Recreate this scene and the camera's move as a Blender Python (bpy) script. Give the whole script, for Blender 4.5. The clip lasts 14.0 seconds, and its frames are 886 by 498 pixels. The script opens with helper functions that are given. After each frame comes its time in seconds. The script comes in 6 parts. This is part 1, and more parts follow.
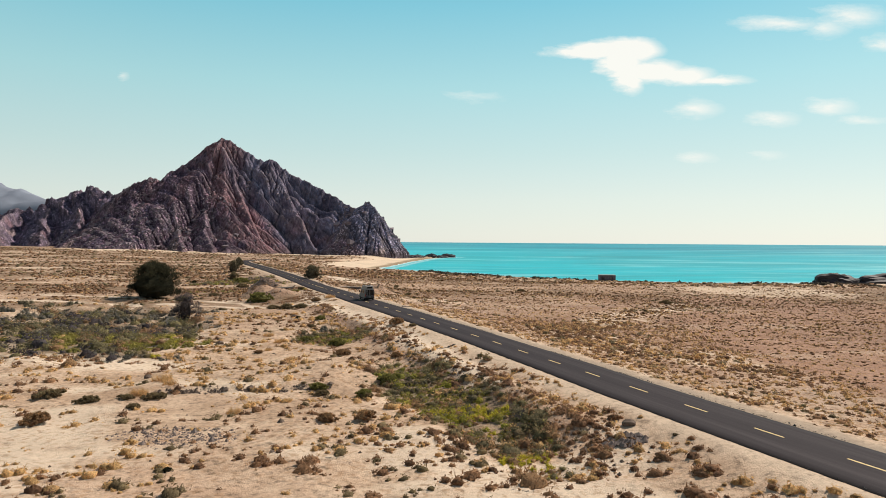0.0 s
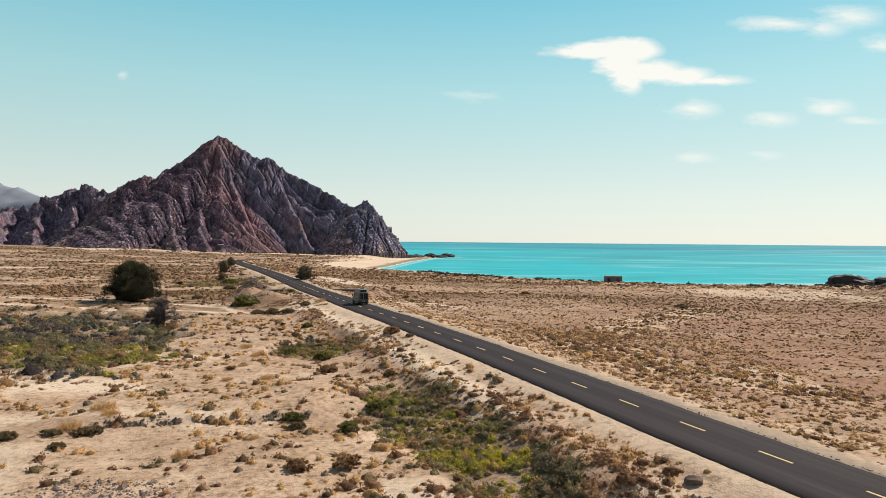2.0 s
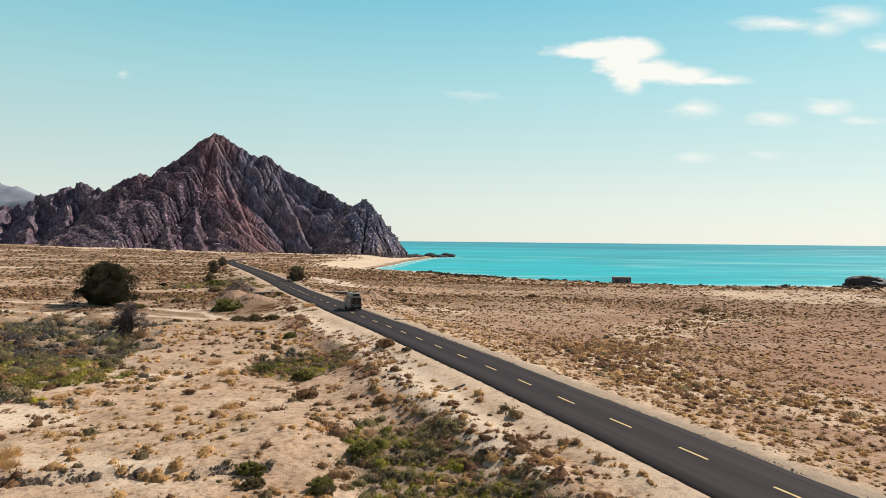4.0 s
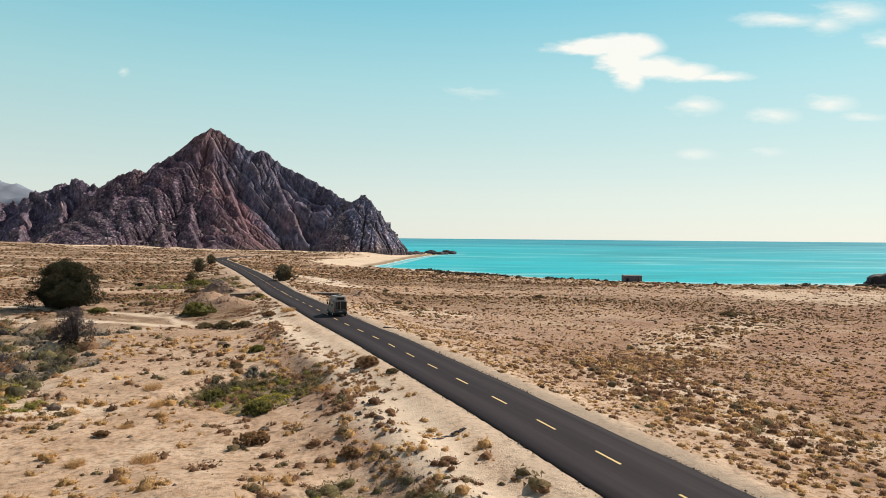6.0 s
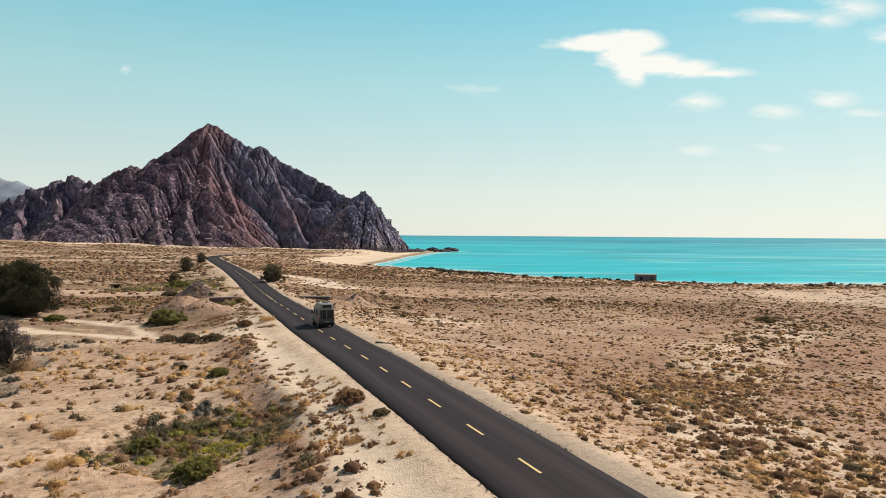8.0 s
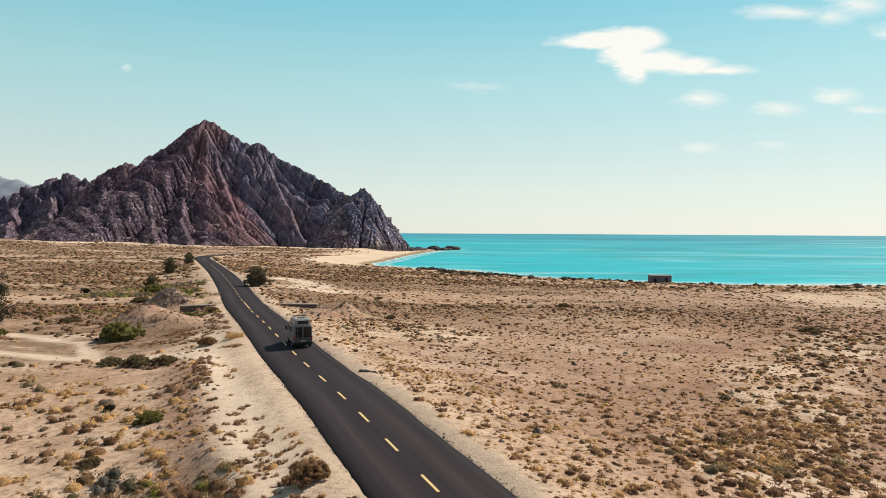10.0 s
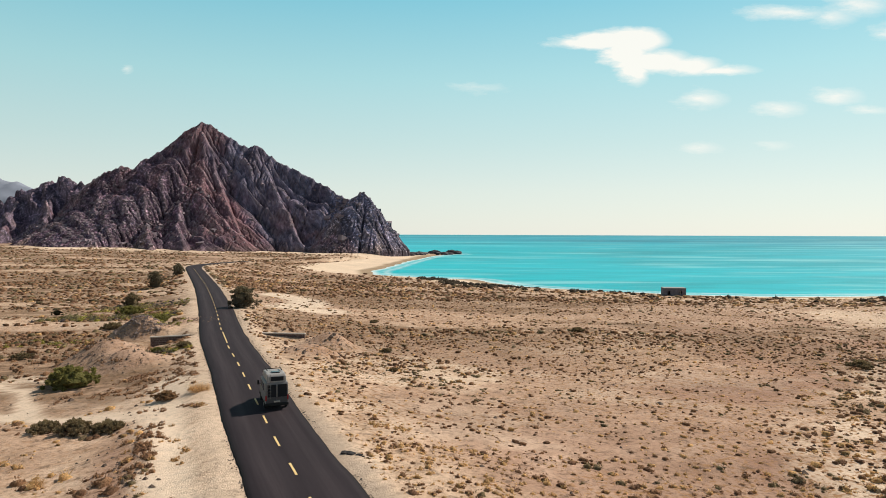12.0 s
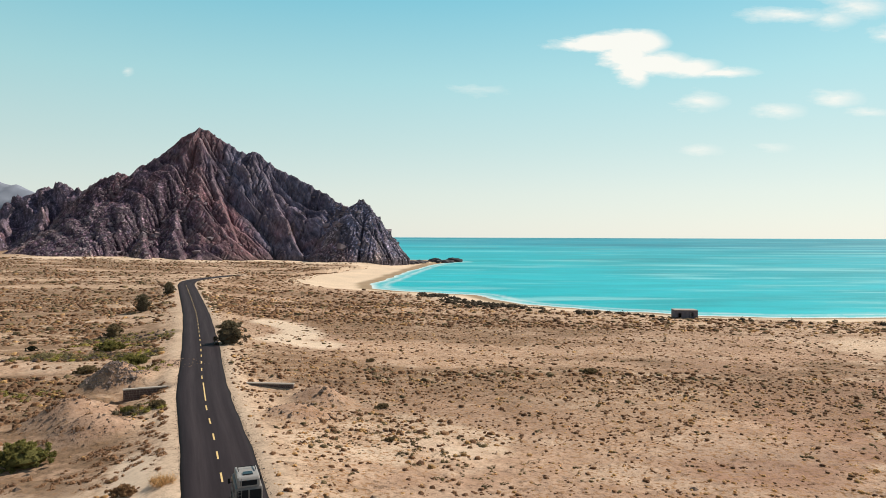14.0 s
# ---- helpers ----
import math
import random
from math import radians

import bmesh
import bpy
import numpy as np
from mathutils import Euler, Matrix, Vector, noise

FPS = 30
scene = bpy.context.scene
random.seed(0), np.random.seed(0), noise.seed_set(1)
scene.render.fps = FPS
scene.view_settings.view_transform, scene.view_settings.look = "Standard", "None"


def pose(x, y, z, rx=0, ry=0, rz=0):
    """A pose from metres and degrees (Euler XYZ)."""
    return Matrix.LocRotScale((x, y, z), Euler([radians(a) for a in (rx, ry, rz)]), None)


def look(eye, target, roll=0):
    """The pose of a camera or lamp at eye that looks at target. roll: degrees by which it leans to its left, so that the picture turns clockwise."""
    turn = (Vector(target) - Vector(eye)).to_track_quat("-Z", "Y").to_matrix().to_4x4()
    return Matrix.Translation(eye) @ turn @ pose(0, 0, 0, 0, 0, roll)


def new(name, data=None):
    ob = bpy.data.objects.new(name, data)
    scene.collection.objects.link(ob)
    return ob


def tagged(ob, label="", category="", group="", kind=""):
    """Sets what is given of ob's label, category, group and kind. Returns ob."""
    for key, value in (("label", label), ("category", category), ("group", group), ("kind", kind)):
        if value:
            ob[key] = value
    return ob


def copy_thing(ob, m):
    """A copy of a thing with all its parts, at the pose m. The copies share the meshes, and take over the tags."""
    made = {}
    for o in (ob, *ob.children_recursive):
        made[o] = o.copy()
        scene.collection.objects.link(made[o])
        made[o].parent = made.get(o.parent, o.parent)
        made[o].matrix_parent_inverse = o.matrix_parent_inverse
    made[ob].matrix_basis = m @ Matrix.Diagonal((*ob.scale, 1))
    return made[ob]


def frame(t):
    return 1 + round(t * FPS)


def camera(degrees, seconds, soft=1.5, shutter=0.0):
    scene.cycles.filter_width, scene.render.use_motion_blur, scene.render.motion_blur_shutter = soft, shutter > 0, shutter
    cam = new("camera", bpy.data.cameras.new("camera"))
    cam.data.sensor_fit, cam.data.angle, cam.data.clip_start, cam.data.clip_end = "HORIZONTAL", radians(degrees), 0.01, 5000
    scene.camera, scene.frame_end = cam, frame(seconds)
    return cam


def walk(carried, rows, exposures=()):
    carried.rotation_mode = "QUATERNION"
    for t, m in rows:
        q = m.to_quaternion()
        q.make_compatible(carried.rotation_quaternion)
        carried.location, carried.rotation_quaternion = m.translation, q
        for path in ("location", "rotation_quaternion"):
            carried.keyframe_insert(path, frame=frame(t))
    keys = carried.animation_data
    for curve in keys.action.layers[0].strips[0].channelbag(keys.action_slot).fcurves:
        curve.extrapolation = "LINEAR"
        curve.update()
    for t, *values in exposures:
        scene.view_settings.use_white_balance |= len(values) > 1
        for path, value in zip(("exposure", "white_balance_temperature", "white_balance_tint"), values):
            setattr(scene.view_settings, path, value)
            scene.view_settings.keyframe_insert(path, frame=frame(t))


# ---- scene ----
cam = camera(66.6, 14.0, soft=0.9)
PATH = [
    (0, (-0.415, 1.01, 12.103), (-0.419, 3.01, 12.078), 0.4),
    (0.5, (-0.503, 3.673, 12.043), (-0.505, 5.673, 12.018), 0.4),
    (1, (-0.572, 6.514, 12.02), (-0.574, 8.514, 11.994), 0.5),
    (1.5, (-0.602, 9.392, 12.011), (-0.604, 11.392, 11.986), 0.5),
    (2, (-0.719, 12.36, 11.999), (-0.72, 14.359, 11.973), 0.5),
    (2.5, (-0.815, 15.242, 11.966), (-0.815, 17.242, 11.94), 0.5),
    (3, (-0.921, 18.416, 11.923), (-0.919, 20.416, 11.896), 0.5),
    (3.5, (-0.986, 21.434, 11.879), (-0.985, 23.434, 11.852), 0.6),
    (3.7, (-0.995, 22.673, 11.874), (-0.995, 24.673, 11.847), 0.6),
    (5.8, (-0.341, 37.749, 11.546), (-0.346, 39.749, 11.511), 0.4),
    (6, (-0.423, 39.205, 11.572), (-0.428, 41.205, 11.536), 0.5),
    (6.5, (-0.534, 42.725, 11.549), (-0.54, 44.725, 11.511), 0.5),
    (7, (-0.63, 46.347, 11.562), (-0.636, 48.346, 11.522), 0.5),
    (7.5, (-0.644, 49.682, 11.572), (-0.653, 51.682, 11.529), 0.4),
    (8, (-0.693, 53.353, 11.587), (-0.703, 55.353, 11.542), 0.4),
    (8.2, (-0.704, 54.722, 11.585), (-0.715, 56.722, 11.54), 0.4),
    (10.3, (-0.646, 69.595, 12.056), (-0.661, 71.594, 12.004), 0.3),
    (10.5, (-0.679, 70.809, 12.219), (-0.695, 72.809, 12.168), 0.3),
    (11, (-0.75, 73.789, 12.937), (-0.768, 75.788, 12.887), 0.3),
    (11.5, (-0.862, 76.577, 13.867), (-0.88, 78.576, 13.816), 0.3),
    (12, (-0.94, 79.558, 14.886), (-0.957, 81.557, 14.837), 0.2),
    (12.5, (-1.042, 82.121, 16.063), (-1.059, 84.12, 16.015), 0.2),
    (13, (-1.135, 84.512, 17.367), (-1.153, 86.511, 17.32), 0.2),
    (13.5, (-1.158, 86.59, 18.677), (-1.176, 88.589, 18.632), 0.1),
    (14, (-1.24, 88.496, 20.156), (-1.258, 90.496, 20.113), 0.2),
]
walk(cam, [(t, look(eye, target, roll)) for t, eye, target, roll in PATH], [(0.0, 0.12), (14.0, 0.12)])


# ---- world and sun ----
SUN_AZIMUTH, SUN_HEIGHT = 47.0, 43.0      # degrees right of +y, and above the horizon
world = bpy.data.worlds.new("sky")
scene.world = world
world.use_nodes = True


def link(tree, a, b):
    tree.links.new(a, b)


def node(tree, kind, **values):
    n = tree.nodes.new(kind)
    for key, value in values.items():
        if key in n.inputs.keys():
            n.inputs[key].default_value = value
    return n


def math_node(tree, operation, a, b=None, clamp=False):
    n = tree.nodes.new("ShaderNodeMath")
    n.operation = operation
    n.use_clamp = clamp
    for slot, value in ((0, a), (1, b)):
        if value is None:
            continue
        if isinstance(value, (int, float)):
            n.inputs[slot].default_value = value
        else:
            tree.links.new(value, n.inputs[slot])
    return n.outputs[0]


def mix_colour(tree, factor, a, b, blend="MIX"):
    n = tree.nodes.new("ShaderNodeMix")
    n.data_type = "RGBA"
    n.blend_type = blend
    n.clamp_factor = True
    for slot, value in ((0, factor), (6, a), (7, b)):
        if isinstance(value, (int, float)):
            n.inputs[slot].default_value = value
        elif isinstance(value, tuple):
            n.inputs[slot].default_value = (*value, 1)
        else:
            tree.links.new(value, n.inputs[slot])
    return n.outputs[2]


def ramp(tree, factor, stops):
    n = tree.nodes.new("ShaderNodeValToRGB")
    tree.links.new(factor, n.inputs[0])
    while len(n.color_ramp.elements) < len(stops):
        n.color_ramp.elements.new(0.5)
    for e, (place, colour) in zip(n.color_ramp.elements, stops):
        e.position = place
        e.color = (*colour, 1) if isinstance(colour, tuple) else (colour, colour, colour, 1)
    return n.outputs[0]


# soft clouds low over the sea: place to the right and up, as slopes off +y; half widths; strength
BIG_CLOUD = [(0.196, 0.279, 0.058, 0.01, 1.5), (0.224, 0.282, 0.06, 0.015, 1.8), (0.258, 0.284, 0.055, 0.018, 1.9), (0.281, 0.283, 0.042, 0.019, 1.8), (0.258, 0.265, 0.042, 0.025, 1.8),
             (0.268, 0.247, 0.03, 0.026, 1.7), (0.276, 0.236, 0.02, 0.02, 1.5), (0.308, 0.251, 0.05, 0.019, 1.8), (0.346, 0.245, 0.055, 0.015, 1.6), (0.396, 0.239, 0.06, 0.008, 1.2)]
WISPS = [(0.372, 0.197, 0.04, 0.0165, 0.75), (0.484, 0.183, 0.044, 0.0125, 0.75), (0.568, 0.201, 0.044, 0.014, 0.75), (0.616, 0.182, 0.04, 0.0065, 0.6), (0.501, 0.323, 0.085, 0.012, 0.8),
         (0.556, 0.319, 0.045, 0.017, 0.75), (0.596, 0.336, 0.06, 0.019, 0.8), (0.646, 0.293, 0.036, 0.015, 0.7), (0.372, 0.125, 0.034, 0.011, 0.5), (0.474, 0.129, 0.036, 0.0085, 0.45),
         (0.048, 0.212, 0.045, 0.0088, 0.38), (-0.476, 0.24, 0.01, 0.0066, 0.5)]


def build_sky():
    tree = world.node_tree
    background = tree.nodes["Background"]
    sky = tree.nodes.new("ShaderNodeTexSky")
    sky.sky_type = "NISHITA"
    sky.sun_disc = False
    sky.sun_elevation = radians(SUN_HEIGHT)
    sky.sun_rotation = radians(SUN_AZIMUTH)
    sky.air_density, sky.dust_density, sky.ozone_density = 1.0, 0.3, 2.0
    direction = tree.nodes.new("ShaderNodeTexCoord").outputs["Generated"]
    split = tree.nodes.new("ShaderNodeSeparateXYZ")
    link(tree, direction, split.inputs[0])
    # hazy sea air: white at the horizon, turquoise above, deep blue overhead
    air = ramp(tree, split.outputs[2], [(0.0, (0.75, 0.77, 0.71)), (0.06, (0.69, 0.76, 0.70)), (0.13, (0.55, 0.725, 0.69)), (0.22, (0.40, 0.69, 0.70)),
                                        (0.33, (0.21, 0.57, 0.67)), (0.42, (0.17, 0.31, 0.38)), (0.60, (0.12, 0.165, 0.215)), (1.0, (0.08, 0.105, 0.14))])
    bright = math_node(tree, "MULTIPLY_ADD", split.outputs[0], 0.2)
    bright.node.inputs[2].default_value = 1.0
    glow = tree.nodes.new("ShaderNodeMix")
    glow.data_type, glow.blend_type = "RGBA", "MULTIPLY"
    glow.inputs[0].default_value = 0.5
    link(tree, air, glow.inputs[6])
    link(tree, bright, glow.inputs[7])
    # away from the sun the air is paler and greyer
    behind = ramp(tree, math_node(tree, "MULTIPLY_ADD", split.outputs[1], -0.5), [(0.5, 0.0), (0.85, 0.75)])
    behind.node.inputs[0].links[0].from_node.inputs[2].default_value = 0.5
    grey = ramp(tree, split.outputs[2], [(0.0, (0.62, 0.62, 0.60)), (0.3, (0.36, 0.41, 0.44)), (0.6, (0.12, 0.15, 0.19)), (1.0, (0.08, 0.105, 0.14))])
    hazy = mix_colour(tree, behind, glow.outputs[2], grey)
    scaled = mix_colour(tree, 1.0, sky.outputs[0], (0.10, 0.10, 0.10), "MULTIPLY")
    col = mix_colour(tree, 0.85, scaled, hazy)
    # clouds
    ahead = math_node(tree, "MAXIMUM", split.outputs[1], 0.05)
    flat = tree.nodes.new("ShaderNodeCombineXYZ")
    link(tree, math_node(tree, "DIVIDE", split.outputs[0], ahead), flat.inputs[0])
    link(tree, math_node(tree, "DIVIDE", split.outputs[2], ahead), flat.inputs[1])
    rag = node(tree, "ShaderNodeTexNoise", Scale=26.0, Detail=8.0, Roughness=0.7)
    stretch = node(tree, "ShaderNodeMapping")
    stretch.inputs["Scale"].default_value = (0.5, 1.6, 1)
    stretch.inputs["Rotation"].default_value = (0, 0, 0.25)
    link(tree, flat.outputs[0], stretch.inputs[0])
    link(tree, stretch.outputs[0], rag.inputs["Vector"])
    shift = tree.nodes.new("ShaderNodeVectorMath")
    shift.operation = "MULTIPLY_ADD"
    link(tree, rag.outputs[1], shift.inputs[0])
    shift.inputs[1].default_value, shift.inputs[2].default_value = (0.045, 0.018, 0), (-0.0225, -0.009, 0)
    moved = tree.nodes.new("ShaderNodeVectorMath")
    moved.operation = "ADD"
    link(tree, flat.outputs[0], moved.inputs[0])
    link(tree, shift.outputs[0], moved.inputs[1])
    most = None
    for u, v, ru, rv, force in BIG_CLOUD + WISPS:
        off = tree.nodes.new("ShaderNodeVectorMath")
        off.operation = "MULTIPLY_ADD"
        link(tree, moved.outputs[0], off.inputs[0])
        off.inputs[1].default_value, off.inputs[2].default_value = (1 / ru, 1 / rv, 0), (-u / ru, -v / rv, 0)
        size = tree.nodes.new("ShaderNodeVectorMath")
        size.operation = "LENGTH"
        link(tree, off.outputs[0], size.inputs[0])
        value = math_node(tree, "MULTIPLY", math_node(tree, "SUBTRACT", 1.15, size.outputs["Value"]), force)
        most = value if most is None else math_node(tree, "MAXIMUM", most, value)
    body = math_node(tree, "ADD", most, math_node(tree, "MULTIPLY", math_node(tree, "SUBTRACT", rag.outputs[0], 0.5), 1.3))
    cover = ramp(tree, body, [(0.05, 0.0), (0.45, 0.32), (1.1, 0.9)])
    col = mix_colour(tree, cover, col, (0.94, 0.91, 0.84))
    link(tree, col, background.inputs[0])
    background.inputs[1].default_value = 1.0


build_sky()
sun = new("sun", bpy.data.lights.new("sun", "SUN"))
sun.data.energy, sun.data.angle, sun.data.color = 4.8, radians(0.5), (1.0, 0.885, 0.765)
a, e = radians(SUN_AZIMUTH), radians(SUN_HEIGHT)
sun.matrix_world = look((0, 0, 300), (-math.sin(a) * math.cos(e), -math.cos(a) * math.cos(e), 300 - math.sin(e)))


# ---- noise ----
def lattice(i, j, seed):
    h = (i.astype(np.int64) * 374761393 + j.astype(np.int64) * 668265263 + seed * 974711) & 0xFFFFFFFF
    h = ((h ^ (h >> 13)) * 1274126177) & 0xFFFFFFFF
    h = h ^ (h >> 16)
    return (h & 0xFFFFFF) / float(0xFFFFFF)


def value_noise(x, y, seed=0):
    """Smooth noise from 0 to 1, one cell a unit."""
    xi, yi = np.floor(x), np.floor(y)
    fx, fy = x - xi, y - yi
    fx, fy = fx * fx * fx * (fx * (fx * 6 - 15) + 10), fy * fy * fy * (fy * (fy * 6 - 15) + 10)
    xi, yi = xi.astype(np.int64), yi.astype(np.int64)
    a, b = lattice(xi, yi, seed), lattice(xi + 1, yi, seed)
    c, d = lattice(xi, yi + 1, seed), lattice(xi + 1, yi + 1, seed)
    return (a * (1 - fx) + b * fx) * (1 - fy) + (c * (1 - fx) + d * fx) * fy


def fractal(x, y, seed=0, octaves=4):
    total, size, weight = 0.0, 1.0, 0.0
    for o in range(octaves):
        total = total + value_noise(x * 2 ** o + 17.3 * o, y * 2 ** o - 9.1 * o, seed + o) * size
        weight += size
        size *= 0.5
    return total / weight


def ridged(x, y, seed=0, octaves=3):
    total, size, weight = 0.0, 1.0, 0.0
    for o in range(octaves):
        total = total + (1 - np.abs(2 * value_noise(x * 2 ** o + 3.7 * o, y * 2 ** o + 5.9 * o, seed + o) - 1)) * size
        weight += size
        size *= 0.5
    return total / weight


def smooth(a, b, x):
    t = np.clip((x - a) / (b - a), 0, 1)
    return t * t * (3 - 2 * t)


# ---- plan of the land ----
SEA = -6.3
ROAD_HALF = 3.15
ROAD_LINE = [(104, -160), (62.8, -60), (22.4, 38.2), (10.3, 69.1), (4.4, 84.6), (-1.8, 100), (-8.0, 115.3), (-14.6, 130.5), (-24.0, 153.5), (-33.0, 175), (-45.3, 207.5),
             (-62.9, 252.5), (-76.9, 286.4), (-93.3, 325.6), (-105.5, 355), (-111.5, 375), (-111, 393), (-104, 420)]
COAST = [(4800, 100), (1200, 240), (500, 285), (300, 300), (170, 307), (135, 303), (106, 302), (75, 309), (55, 320), (40, 330), (24, 341), (14, 360),
         (7, 379), (-12, 391), (-32, 401), (-43, 414), (-47, 440), (-44, 470), (-36, 560), (-26, 640), (-20, 680), (-9, 722), (8, 740), (2, 752), (-30, 745),
         (-60, 770), (-150, 920), (-600, 1350), (-4800, 2600), (-4800, -4800), (4800, -4800)]


def curve_points(line, steps):
    """A smooth line through the plan's points."""
    p = np.array(line, float)
    p = np.vstack([2 * p[0] - p[1], p, 2 * p[-1] - p[-2]])
    out = []
    for k in range(1, len(p) - 2):
        for t in np.arange(steps) / steps:
            a, b, c, d = p[k - 1:k + 3]
            out.append(0.5 * (2 * b + (c - a) * t + (2 * a - 5 * b + 4 * c - d) * t * t + (3 * b - a - 3 * c + d) * t ** 3))
    out.append(p[-2])
    return np.array(out)


def line_distance(x, y, line):
    """Distance to a polyline, with the sign of the side (right of its way is positive), and how far along it."""
    best = np.full(x.shape, 1e9)
    side, along, run = np.zeros(x.shape), np.zeros(x.shape), 0.0
    for (ax, ay), (bx, by) in zip(line[:-1], line[1:]):
        dx, dy = bx - ax, by - ay
        n = math.hypot(dx, dy)
        t = np.clip(((x - ax) * dx + (y - ay) * dy) / (n * n), 0, 1)
        d = np.hypot(x - ax - t * dx, y - ay - t * dy)
        near = d < best
        best = np.where(near, d, best)
        side = np.where(near, np.sign((x - ax) * dy - (y - ay) * dx), side)
        along = np.where(near, run + t * n, along)
        run += n
    return best, side, along


def inside(x, y, polygon):
    odd = np.zeros(x.shape, bool)
    for (ax, ay), (bx, by) in zip(polygon, polygon[1:] + polygon[:1]):
        if ay == by:
            continue
        odd ^= ((ay > y) != (by > y)) & (x < (bx - ax) * (y - ay) / (by - ay) + ax)
    return odd


def coast_distance(x, y):
    """Metres inland; minus out at sea."""
    d = line_distance(x, y, COAST + COAST[:1])[0]
    wobble = (fractal(x / 14, y / 14, 71, 3) - 0.5) * 6
    return np.where(inside(x, y, COAST), d, -d) + wobble * np.exp(-np.abs(d) / 30)


ROAD_CURVE = [tuple(p) for p in curve_points(ROAD_LINE, 3)]


def oval(x, y, cx, cy, rx, ry, turn=0.0):
    """1 in the middle of an oval, 0 at its rim, with a ragged outline."""
    c, s = math.cos(radians(turn)), math.sin(radians(turn))
    u, v = (x - cx) * c + (y - cy) * s, -(x - cx) * s + (y - cy) * c
    rag = (fractal(x / 5, y / 5, 33, 3) - 0.5) * 0.7
    return np.clip(1 - np.hypot(u / rx, v / ry) + rag, 0, 1)


def washes(x, y):
    return {"road": oval(x, y, 0.3, 57.5, 4.9, 21, 22), "left": oval(x, y, -59, 110, 20, 42, 25), "middle": oval(x, y, -16.8, 96.5, 7.2, 8.2),
            "track": oval(x, y, -60, 205, 26, 4), "far": oval(x, y, -63, 226, 12, 7), "ford": oval(x, y, -33, 183, 22, 3.5, 10)}


FIELD_WASH = [(33, 77), (25, 83), (19.5, 92), (19, 102), (24, 115), (34, 134), (49, 158), (64, 176)]


def field_wash(x, y):
    """1 in the shallow scrubby runnel that crosses the plain on the sea side."""
    rag = (fractal(x / 9, y / 9, 35) - 0.5) * 14
    strip = 1 - smooth(0.5, 4, line_distance(x, y, [(-12, 193), (5, 199), (22, 201), (50, 200), (95, 206)])[0] + rag * 0.5)
    return np.maximum(1 - smooth(3, 8, line_distance(x, y, FIELD_WASH)[0] + rag * 0.8), np.maximum(0.8 * strip, 0.7 * smooth(0.05, 0.3, oval(x, y, -6, 160, 14, 12))))


MOUNDS = [(-49.0, 184.5, 5.2, 2.9), (-45.3, 166.6, 5.8, 2.6), (-39.5, 160.0, 5.2, 1.9), (-43.0, 193.0, 4.5, 1.6),
          (-17.6, 174.5, 4.4, 2.0), (-18.5, 166.0, 4.2, 1.3), (-25.0, 146.0, 5.0, 0.5), (-12.0, 71.0, 9.0, 0.5)]


